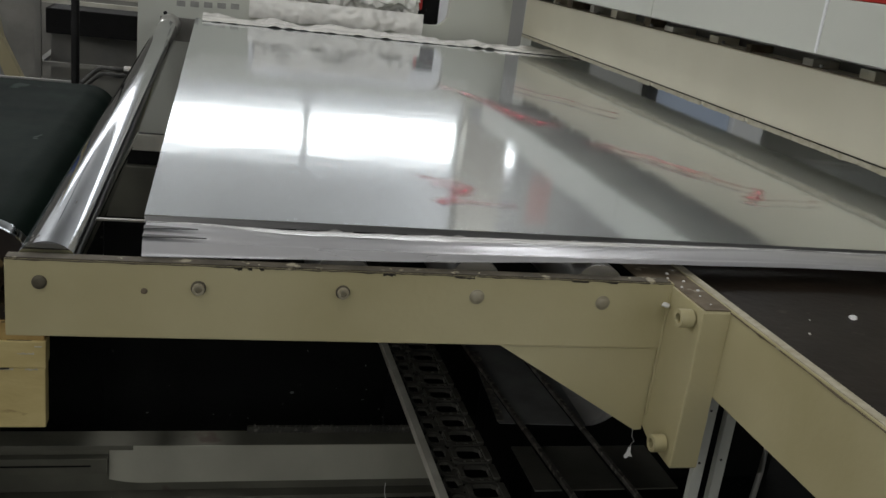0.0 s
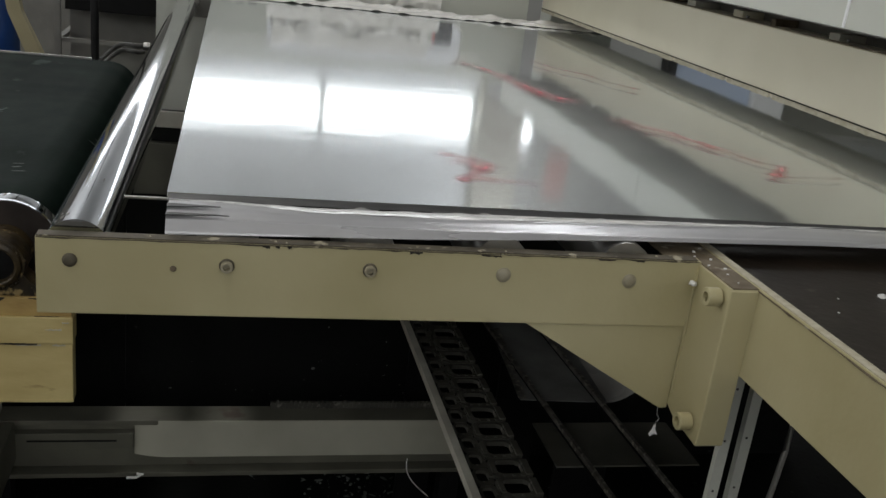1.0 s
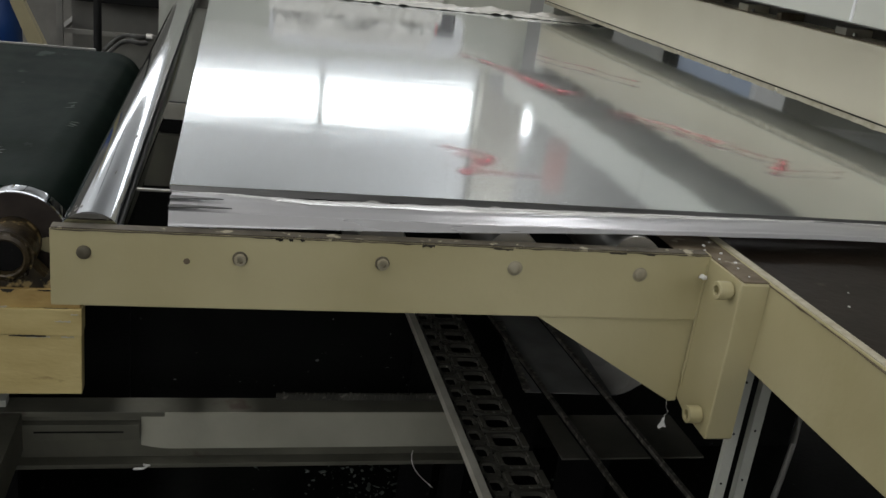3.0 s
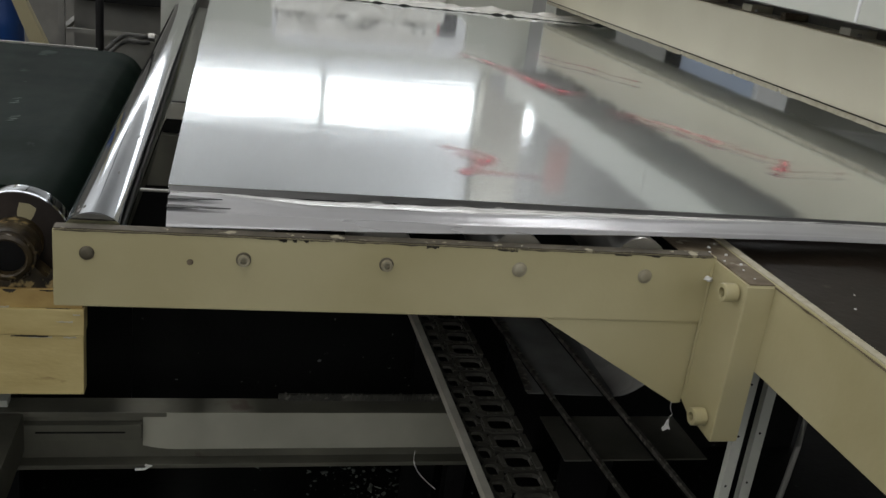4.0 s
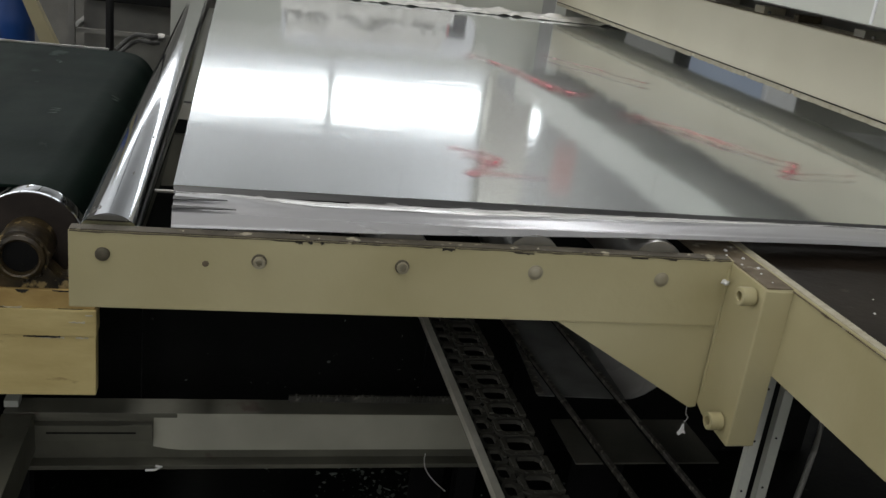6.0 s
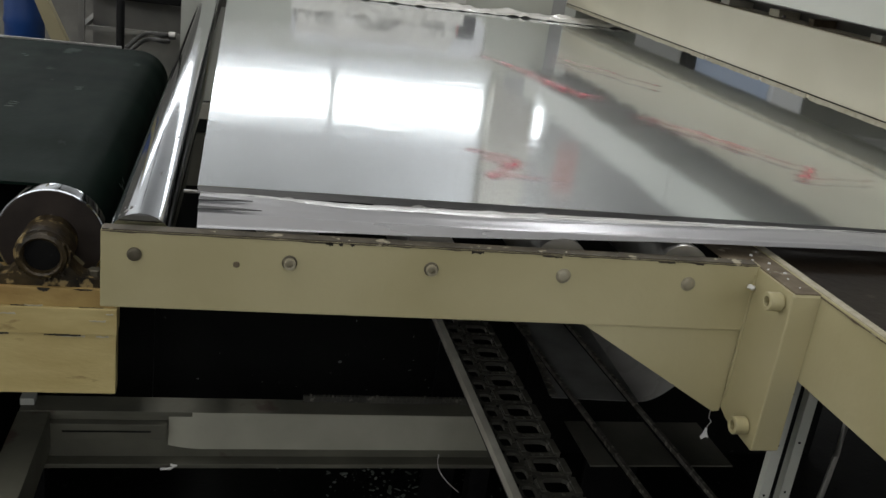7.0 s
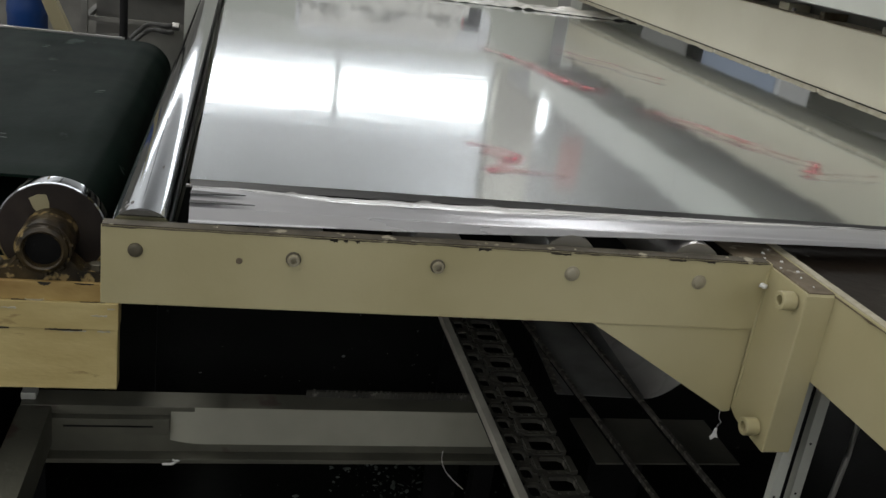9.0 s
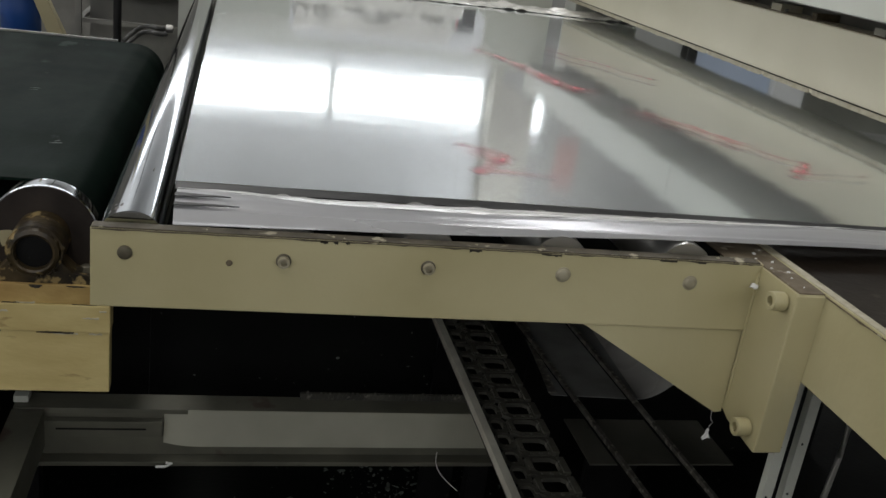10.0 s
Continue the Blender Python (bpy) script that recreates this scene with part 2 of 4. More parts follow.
def add_box(bm, x0, x1, y0, y1, z0, z1, bevel=0.0):
    made = bmesh.ops.create_cube(bm, size=1.0)["verts"]
    for v in made:
        v.co = Vector(((x0 + x1) / 2 + v.co.x * (x1 - x0), (y0 + y1) / 2 + v.co.y * (y1 - y0), (z0 + z1) / 2 + v.co.z * (z1 - z0)))
    if bevel:
        edges = list({e for v in made for e in v.link_edges})
        bmesh.ops.bevel(bm, geom=edges, offset=bevel, segments=2, affect="EDGES", profile=0.6)
    return bm


def box(x0, x1, y0, y1, z0, z1, bevel=0.0):
    return add_box(bmesh.new(), x0, x1, y0, y1, z0, z1, bevel)


def thicken(bm, depth):
    """Give a thin sheet of faces a real thickness."""
    bmesh.ops.recalc_face_normals(bm, faces=bm.faces)
    bm.normal_update()
    bmesh.ops.solidify(bm, geom=bm.faces[:], thickness=depth)


def add_prism(bm, outline, axis, lo, hi):
    """An outline of (a, b) pairs pushed out along an axis from lo to hi."""
    def at(a, b, c):
        return {"x": (c, a, b), "y": (a, c, b), "z": (a, b, c)}[axis]
    low = [bm.verts.new(at(a, b, lo)) for a, b in outline]
    high = [bm.verts.new(at(a, b, hi)) for a, b in outline]
    n = len(outline)
    bm.faces.new(low)
    bm.faces.new(high[::-1])
    for i in range(n):
        bm.faces.new((low[i], low[(i + 1) % n], high[(i + 1) % n], high[i]))
    return bm


def add_lathe(bm, profile, axis, centre, segments=32, hollow=False):
    """A profile of (radius, along) turned round an axis through centre."""
    rings = []
    for r, a in profile:
        ring = []
        for i in range(segments):
            w = 2 * math.pi * i / segments
            c, s = r * math.cos(w), r * math.sin(w)
            off = {"x": (a, c, s), "y": (c, a, s), "z": (c, s, a)}[axis]
            ring.append(bm.verts.new(Vector(centre) + Vector(off)))
        rings.append(ring)
    for p, q in zip(rings, rings[1:] + (rings[:1] if hollow else [])):
        for i in range(segments):
            j = (i + 1) % segments
            bm.faces.new((p[i], p[j], q[j], q[i]))
    if not hollow:
        for ring in (rings[0], rings[-1]):
            bm.faces.new(ring)
    return bm


def lathe(profile, axis, centre=(0, 0, 0), segments=32, hollow=False):
    return add_lathe(bmesh.new(), profile, axis, centre, segments, hollow)


def add_tube(bm, points, radius, segments=10):
    """A round bar through points."""
    pts = [Vector(p) for p in points]
    rings = []
    for i, p in enumerate(pts):
        d = (pts[min(i + 1, len(pts) - 1)] - pts[max(i - 1, 0)]).normalized()
        side = d.cross(Vector((0, 0, 1)))
        side = side.normalized() if side.length > 0.05 else Vector((1, 0, 0))
        up = side.cross(d)
        r = radius(i / (len(pts) - 1)) if callable(radius) else radius
        rings.append([bm.verts.new(p + (side * math.cos(w) + up * math.sin(w)) * r) for w in (2 * math.pi * k / segments for k in range(segments))])
    for a, b in zip(rings, rings[1:]):
        for k in range(segments):
            bm.faces.new((a[k], a[(k + 1) % segments], b[(k + 1) % segments], b[k]))
    bm.faces.new(rings[0])
    bm.faces.new(rings[-1])
    return bm


# ---- hall ----
def hall():
    tagged(mesh_object("ground", box(HALL_X0 - 0.3, HALL_X1 + 0.3, HALL_Y0 - 0.3, HALL_Y1 + 0.3, -0.2, 0), CONCRETE), "dirty grey concrete factory floor", "floor", kind="structure")
    bm = box(HALL_X0 - 0.25, HALL_X0, HALL_Y0, HALL_Y1, 0, 3.1)
    add_box(bm, HALL_X0 - 0.25, HALL_X0, HALL_Y0, HALL_Y1, 4.5, HALL_Z)
    add_box(bm, HALL_X0 - 0.25, HALL_X0, HALL_Y0, -6.0, 3.1, 4.5)
    add_box(bm, HALL_X0 - 0.25, HALL_X0, 5.0, HALL_Y1, 3.1, 4.5)
    tagged(mesh_object("wall_west", bm, WALL), "pale painted factory wall with a high window band", "wall", kind="structure")
    w = thing("window_3", (0, 0, 0), "high strip window with thin grey bars", "window", kind="structure")
    for i in range(7):
        y = -6.0 + i * 11.0 / 6
        part("mullion", box(HALL_X0 - 0.08, HALL_X0 - 0.03, y - 0.04, y + 0.04, 3.1, 4.5), GREY_PAINT, w)
    tagged(mesh_object("wall_east", box(HALL_X1, HALL_X1 + 0.25, HALL_Y0, HALL_Y1, 0, HALL_Z), WALL), "pale painted factory wall", "wall", kind="structure")
    for name, y0, y1, z0, z1, x0, x1 in (("wall_north", HALL_Y1, HALL_Y1 + 0.25, 3.34, 4.00, -3.4, 4.12),
                                         ("wall_south", HALL_Y0 - 0.25, HALL_Y0, 2.9, 4.9, -6.5, 8.5)):
        bm = bmesh.new()
        add_box(bm, HALL_X0, HALL_X1, y0, y1, 0, z0)
        add_box(bm, HALL_X0, HALL_X1, y0, y1, z1, HALL_Z)
        add_box(bm, HALL_X0, x0, y0, y1, z0, z1)
        if name == "wall_north":
            add_box(bm, x1, 4.96, y0, y1, z0, z1)
            for k in range(26):
                x = HALL_X0 + 0.4 + 0.9 * k
                add_box(bm, x, x + 0.09, y0 - 0.025, y0 - 0.003, z1 + 0.05, HALL_Z - 0.01)
                add_box(bm, x, x + 0.09, y0 - 0.025, y0 - 0.003, 0.01, z0 - 0.05)
            add_box(bm, 5.16, HALL_X1, y0, y1, z0, z1)
        else:
            add_box(bm, x1, HALL_X1, y0, y1, z0, z1)
        tagged(mesh_object(name, bm, WALL), "pale painted factory wall with a high window band", "wall", kind="structure")
    bm = bmesh.new()
    add_box(bm, HALL_X0, HALL_X1, HALL_Y0, -3.8, HALL_Z, HALL_Z + 0.2)
    add_box(bm, HALL_X0, HALL_X1, 5.8, 6.6, HALL_Z, HALL_Z + 0.2)
    add_box(bm, HALL_X0, HALL_X1, 13.0, HALL_Y1, HALL_Z, HALL_Z + 0.2)
    for x0, x1 in ((HALL_X0, -4.0), (-3.2, 4.0), (4.8, HALL_X1)):
        add_box(bm, x0, x1, 6.6, 13.0, HALL_Z, HALL_Z + 0.2)
    add_box(bm, HALL_X0, -1.25, -3.8, 5.8, HALL_Z, HALL_Z + 0.2)
    add_box(bm, -0.55, HALL_X1, -3.8, 5.8, HALL_Z, HALL_Z + 0.2)
    tagged(mesh_object("ceiling", bm, ROOF), "pale hall ceiling with a long skylight", "ceiling", kind="structure")
    for k, (name, y, x0, x1, z0, z1, step) in enumerate((("window_1", HALL_Y1 + 0.05, -3.4, 4.12, 3.34, 4.00, 2.507), ("window_2", HALL_Y0 - 0.08, -6.5, 8.5, 2.9, 4.9, 1.875))):
        w = thing(name, (0, 0, 0), "high strip window with thin grey bars", "window", kind="structure")
        n = round((x1 - x0) / step)
        for i in range(n + 1):
            x = x0 + i * step
            part("mullion", box(x - 0.045, x + 0.045, y - 0.03, y + 0.03, z0, z1), GREY_PAINT, w)
        for z in (z0 + 0.02, z1 - 0.02):
            part("window_frame", box(x0, x1, y - 0.025, y + 0.025, z - 0.02, z + 0.02), GREY_PAINT, w)
    tagged(mesh_object("wall_banner", box(5.40, 5.78, HALL_Y1 - 0.245, HALL_Y1 - 0.226, 4.1, 4.85), RED_CLOTH), "faded red banner on the far hall wall", "banner")
    bm = box(5.20, HALL_X1 - 0.05, HALL_Y1 - 0.20, HALL_Y1 - 0.03, 0.005, HALL_Z - 0.01)
    add_box(bm, 4.89, 5.196, HALL_Y1 - 0.20, HALL_Y1 - 0.03, 4.02, HALL_Z - 0.01)
    add_box(bm, 4.89, 5.196, HALL_Y1 - 0.20, HALL_Y1 - 0.03, 0.005, 3.32)
    for k in range(9):
        add_box(bm, 5.22 + 0.87 * k, 5.28 + 0.87 * k, HALL_Y1 - 0.225, HALL_Y1 - 0.202, 0.01, HALL_Z - 0.015)
    tagged(mesh_object("wall_cladding", bm, CLADDING), "grey ribbed cladding on the far hall wall", "wall", kind="structure")
    tagged(mesh_object("column", box(4.14, 4.88, HALL_Y1 - 0.35, HALL_Y1 - 0.005, 0, HALL_Z - 0.005, 0.02), COLUMN), "cream painted hall column", "column", kind="structure")


hall()

# ---- conveyor ----
TOP, SHAFT_Z, SHAFT_X, PITCH, ROLL_R = 0.900, 0.882, 0.031, 0.1317, 0.0294
BEAM_H, FAR_Y = 0.0708, 2.24
SHEET_Z = SHAFT_Z + ROLL_R + 0.0042
turning = []


def cap_screw(parent, centre, axis_point, r, h, name="bolt", washer=True, mat=None):
    """A socket cap screw whose head points along axis_point ('-x' or '-y')."""
    axis = axis_point[1]
    sign = -1
    if washer:
        part("washer", lathe([(r * 1.28, 0.0), (r * 1.28, sign * 0.0012), (r * 1.03, sign * 0.0016)], axis, centre, 20), DARK_BOLT, parent)
    prof = [(r * 0.98, sign * 0.0019), (r, sign * 0.0025), (r, sign * (h - 0.0008)), (r * 0.92, sign * h), (r * 0.55, sign * h), (r * 0.55, sign * h * 0.35)]
    return part(name, lathe(prof, axis, centre, 20), mat or BOLT, parent, smooth=True)


def side_frame():
    f = thing("roller_conveyor", (0, 0, 0), "cream painted steel roller conveyor, chipped along its top edge", "conveyor")
    part("side_plate", box(0, 0.632, 0, 0.014, TOP - BEAM_H, TOP + 0.0015, 0.0012), CREAM, f)
    bm = bmesh.new()
    add_box(bm, 0.001, 0.628, 0.0008, 0.0135, TOP + 0.0012, TOP + 0.0027)
    part("worn_top_edge", bm, EDGE, f, "dark chipped bare metal edge")
    def jagged(x0, x1, z, depth, n, seed):
        low = [(x0 + (x1 - x0) * k / n, z - depth * (0.35 + 0.65 * abs(noise.noise((k * 0.9, seed, 0))) * 1.6)) for k in range(n + 1)]
        return add_prism(bmesh.new(), [(x0, z), *low, (x1, z)], "y", -0.0005, 0.0004)

    part("chipped_line", jagged(0.001, 0.629, TOP + 0.0013, 0.0019, 150, 3), EDGE, f, "dark line of chipped paint")
    for x, z, w, h in ((0.193, 0.8992, 0.007, 0.0045), (0.205, 0.8992, 0.004, 0.0050), (0.2155, 0.8992, 0.004, 0.0040), (0.33, 0.8985, 0.012, 0.003), (0.52, 0.8985, 0.018, 0.003),
                       (0.40, 0.8980, 0.02, 0.0025), (0.56, 0.8985, 0.009, 0.0035)):
        part("paint_nick", jagged(x, x + w, z + 0.0019, h, 7, x * 50), DARK_IRON, f, "dark nick in the paint")
    part("far_side_plate", box(0, 1.0, FAR_Y, FAR_Y + 0.014, TOP - BEAM_H, TOP, 0.0012), UNDERSIDE, f)
    for x in (0.25, 0.85):
        part("stay", box(x, x + 0.03, FAR_Y + 0.0145, FAR_Y + 0.04, 0, TOP - 0.02), CREAM, f)
    part("guide_bar", box(0.0625, 0.128, 0.1045, 0.1085, 0.9060, 0.9086, 0.0006), STEEL, f, "small pale guide bar between the rollers")
    # end bracket bolted to the cross beam
    out = [(0.014, 0.8984), (-0.065, 0.8984), (-0.067, 0.8964), (-0.067, 0.7285), (-0.065, 0.7265), (-0.014, 0.7300), (0.014, 0.741)]
    bm = add_prism(bmesh.new(), out, "x", 0.630, 0.6597)
    bmesh.ops.bevel(bm, geom=[e for e in bm.edges if abs(e.verts[0].co.x - e.verts[1].co.x) < 1e-6 and e.verts[0].co.x < 0.64 and max(v.co.y for v in e.verts) < 0.0], offset=0.0016, segments=2, affect="EDGES", profile=0.5)
    part("end_flange", bm, CREAM, f)
    gus = [(0.455, TOP - BEAM_H + 0.001), (0.629, TOP - BEAM_H + 0.001), (0.629, 0.733), (0.621, 0.732), (0.455, 0.829)]
    part("gusset", add_prism(bmesh.new(), gus, "y", 0.003, 0.0125), CREAM, f)
    for pts in ([(0.6290, -0.0002, 0.892 - 0.0078 * k) for k in range(19)], [(0.46 + 0.0085 * k, 0.0025, TOP - BEAM_H - 0.0004) for k in range(20)]):
        part("weld_bead", add_tube(bmesh.new(), pts, lambda u: 0.0012 + 0.0002 * math.sin(u * 17), 10), CREAM, f, smooth=True)
    for i, (x, z) in enumerate(((0.0282, 0.8806), (0.1623, 0.8798), (0.2934, 0.8804), (0.4244, 0.8802), (0.5566, 0.8782))):
        if i in (1, 2):
            cap_screw(f, (x, 0, z), "-y", 0.0054, 0.0065, mat=PAINTED_BOLT)
        else:
            part("bolt", lathe([(0.0064, 0), (0.0064, -0.0012), (0.0057, -0.0022), (0.0038, -0.0029), (0.0012, -0.0032)], "y", (x, 0, z), 16), DARK_BOLT if i == 0 else PAINTED_BOLT, f, smooth=True)
            if i:
                part("washer", lathe([(0.0076, 0.0), (0.0076, -0.0008), (0.0065, -0.0011)], "y", (x, 0, z), 20), PAINTED_BOLT, f)
    part("plug", lathe([(0.0030, 0), (0.0022, -0.0006)], "y", (0.1155, 0, 0.8752), 12), DIRTY, f)
    for z, y in ((0.8845, -0.0505), (0.7460, -0.0485)):
        cap_screw(f, (0.630, y, z), "-x", 0.0092, 0.0160, washer=False, mat=CREAM)
    return f


side_frame()


def roller(x, mat, label, name):
    r = thing(name, (x, 0, SHAFT_Z), label, "roller", "conveyor rollers")
    part("tube", lathe([(ROLL_R * 0.55, 0.020), (ROLL_R, 0.020), (ROLL_R, FAR_Y - 0.0225), (ROLL_R * 0.93, FAR_Y - 0.02), (ROLL_R * 0.55, FAR_Y - 0.02)], "y", segments=48), mat, r, smooth=True)
    part("shaft", lathe([(0.0075, 0.0145), (0.0075, 0.0215)], "y", segments=12), STEEL, r)
    part("shaft", lathe([(0.0075, FAR_Y - 0.0215), (0.0075, FAR_Y - 0.0005)], "y", segments=12), STEEL, r)
    part("hub_ring", lathe([(0.0125, 0.0155), (0.0145, 0.0165), (0.0145, 0.0198), (0.0125, 0.0198)], "y", segments=20), BLACK, r)
    part("bearing", lathe([(0.0185, 0.0188), (0.0185, 0.0198)], "y", segments=24), BLACK, r)
    turning.append(r)


roller(SHAFT_X, CHROME, "polished chrome end roller of the conveyor", "chrome_roller")
part("sleeve", lathe([(ROLL_R + 0.0002, 2.03), (ROLL_R + 0.0012, 2.032), (ROLL_R + 0.0012, 2.212), (ROLL_R + 0.0002, 2.214)], "y", segments=48), ROLLER, turning[0], "dull grey sleeve", smooth=True)
for along, around, length, wide in ((0.034, 62, 0.010, 7), (0.040, 70, 0.007, 5), (0.031, 50, 0.006, 6), (0.046, 58, 0.005, 4), (0.150, 105, 0.012, 3), (0.31, 118, 0.016, 3)):
    bm, grid = bmesh.new(), []
    for u in range(5):
        w = radians(90 + 90 - around + wide * (u / 4 - 0.5))
        rr = ROLL_R + 0.0002
        grid.append([bm.verts.new((rr * math.cos(w), along + length * (v / 3 - 0.5) * math.sin(math.pi * (0.15 + 0.7 * u / 4)) + 0.001 * noise.noise((u, v, along * 90)), rr * math.sin(w))) for v in range(4)])
    for p, q in zip(grid, grid[1:]):
        for v in range(3):
            bm.faces.new((p[v], q[v], q[v + 1], p[v + 1]))
    part("scuff", bm, DULL_SMEAR, turning[0], "dull smear on the chrome")
for i in range(1, 5):
    roller(SHAFT_X + PITCH * i, ROLLER, "dull zinc conveyor roller under the metal sheet", "conveyor_roller")

# ---- moving aluminium composite sheet ----
SHEET_Y0, SHEET_Y1, SHEET_LEN, SKEW = 0.102, 2.142, 3.4, 0.005
sheet = thing("aluminium_sheet", (0.1074, 0, 0), "shiny aluminium composite sheet with red marker scribbles sliding over rollers", "metal sheet")


def build_sheet():
    z = SHEET_Z
    def skewed(bm):
        for v in bm.verts:
            v.co.y += SKEW * v.co.x
        return bm

    part("face", skewed(box(0, SHEET_LEN, SHEET_Y0, SHEET_Y1, z - 0.0007, z)), ALU, sheet)
    part("core", skewed(box(0.0006, SHEET_LEN, SHEET_Y0 + 0.0006, SHEET_Y1 - 0.0006, z - 0.0034, z - 0.0008)), CORE, sheet, "black plastic core")
    part("back_face", skewed(box(0, SHEET_LEN, SHEET_Y0, SHEET_Y1, z - 0.0042, z - 0.0035)), ALU, sheet)


    # protective film that hangs over the sheet's cut edge
    bm = bmesh.new()
    rows = []
    for i in range(121):
        x = 0.001 + 3.3 * (i / 120) ** 1.3
        hang = 0.010 + 0.002 * noise.noise((x * 9, 0, 1)) - 0.006 * min(1.0, x / 0.6)
        rows.append([bm.verts.new((x, SHEET_Y0 - 0.0006 - hang * v + 0.0008 * noise.noise((x * 20, v * 2, 5)), z - 0.0006 - 0.0045 * v ** 0.7)) for v in (0, 0.25, 0.5, 0.75, 1.0)])
    for p, q in zip(rows, rows[1:]):
        for j in range(4):
            bm.faces.new((p[j], q[j], q[j + 1], p[j + 1]))
    thicken(bm, 0.0003)
    part("edge_film", skewed(bm), SKIRT, sheet, "dull grey film over the cut edge", smooth=True)


build_sheet()


# ---- film strip and red marks on the sheet ----
def strip_front(x):
    """Where the strip's outer edge runs: over the roller ends at first, then drifting back."""
    return 0.0150 + 0.0225 * min(1, max(0, x - 0.25) / 0.45)


def strip_back(x):
    """Where the strip's inner edge runs: bulging at its cut end, then drawn in and drifting back."""
    return 0.080 - 0.011 * min(1, max(0, x - 0.05) / 0.10) + 0.024 * min(1, x / 0.7)


def crest(x):
    """Share of the strip's width at which its bright fold runs, from the inner edge towards the middle."""
    return 0.90 - 0.42 * min(1, x / 0.13) ** 0.8 + 0.34 * min(1, max(0, x - 0.25) / 0.5) + 0.03 * noise.noise((x * 3, 0, 6))


def edge_strip():
    """The cut-off edge strip that lies on the roller tops beside the sheet and travels with it."""
    st = thing("edge_strip", (0.1074, 0, 0), "glossy crinkled plastic-covered edge strip lying on the rollers", "plastic strip")
    bm = bmesh.new()
    nx, ny = 150, 38
    top, low = [], []
    for i in range(nx + 1):
        u = i / nx
        x = 0.004 + 1.9 * u ** 1.25
        y0 = strip_front(x) + 0.0008 * noise.noise((x * 14, 0, 3))
        y1 = strip_back(x) + 0.0015 * noise.noise((x * 9, 4, 0))
        if x < 0.03:
            y1 -= 0.006 * (0.03 - x) / 0.06
        rt, rl = [], []
        for j in range(ny + 1):
            v = j / ny
            curl = max(0, 0.30 - x) / 0.33
            z = SHEET_Z - 0.0022 + 0.0050 * math.sin(math.pi * v) * (0.7 + 0.4 * noise.noise((x * 5, 1, 1)) + 0.8 * curl) - 0.0010 * (1 - v) ** 3
            z -= (0.0095 + 0.0008 * noise.noise((x * 7, 2, 2))) * max(0, 0.45 - x) / 0.45 * max(0, 0.105 - v) / 0.105
            z += 0.0004 * noise.noise((x * 18, v * 3, 7)) + 0.0016 * math.exp(-((v - crest(x)) / 0.06) ** 2)
            z += 0.0010 * math.exp(-((v - 0.10) / 0.05) ** 2) * min(1, x / 0.08)
            rt.append(bm.verts.new((x, y0 + (y1 - y0) * v, z)))
            rl.append(bm.verts.new((x, y0 + (y1 - y0) * v, z - 0.0006)))
        top.append(rt)
        low.append(rl)
    for i in range(nx):
        for j in range(ny):
            bm.faces.new((top[i][j], top[i + 1][j], top[i + 1][j + 1], top[i][j + 1]))
            bm.faces.new((low[i][j], low[i][j + 1], low[i + 1][j + 1], low[i + 1][j]))
        bm.faces.new((top[i][0], low[i][0], low[i + 1][0], top[i + 1][0]))
        bm.faces.new((top[i][ny], top[i + 1][ny], low[i + 1][ny], low[i][ny]))
    bm.faces.new(top[0] + low[0][::-1])
    bm.faces.new(top[nx][::-1] + low[nx])
    part("strip", bm, FILM, st, smooth=True)
    bm = bmesh.new()
    n = 150
    rows = []
    for i in range(n + 1):
        x = 0.004 + 1.89 * (i / n) ** 1.4
        y0 = strip_front(x)
        back = strip_back(x) + 0.0005 + 0.0025 * noise.noise((x * 26, 5, 8)) + 0.0015 * noise.noise((x * 70, 5, 2))
        share = 1 - crest(x) + 0.012 * noise.noise((x * 11, 3, 8)) + 0.008 * noise.noise((x * 45, 1, 8))
        front = y0 + (back - y0) * (1 - share)
        row = []
        for v in (0, 0.15, 0.35, 0.55, 0.75, 0.9, 1.0):
            y = front + (back - front) * v
            w = (y - y0) / (back - y0)
            curl = max(0, 0.30 - x) / 0.33
            z = SHEET_Z - 0.0022 + 0.0050 * math.sin(math.pi * w) * (0.7 + 0.4 * noise.noise((x * 5, 1, 1)) + 0.8 * curl) + 0.0019
            z += 0.0007 * noise.noise((x * 40, v * 3, 3)) + 0.0010 * max(0, noise.noise((x * 16, 0, 2))) * (1 - v)
            row.append(bm.verts.new((x, y, z)))
        rows.append(row)
    for p, q in zip(rows, rows[1:]):
        for j in range(6):
            bm.faces.new((p[j], q[j], q[j + 1], p[j + 1]))
    thicken(bm, 0.0003)
    part("film_lip", bm, STRIP_FILM, st, "torn milky white film lip", smooth=True)
    # flat dark wedges on the strip's cut end, painting the shade in its creases
    for v0, v1, length in ((0.34, 0.50, 0.052), (0.10, 0.22, 0.060)):
        at = [0.0155 + 0.0645 * v for v in (v0, (v0 + v1) / 2, v1)]
        z = SHEET_Z + 0.0066 if v0 > 0.3 else SHEET_Z + 0.0036
        bm = add_prism(bmesh.new(), [(0.0036, at[0]), (length, at[1]), (length * 0.8, at[1] + 0.002), (0.0036, at[2])], "z", z - 0.001, z)
        part("crease", bm, SKIRT, st, "dark wedge for the shade in a crease")
    return st


strip = edge_strip()


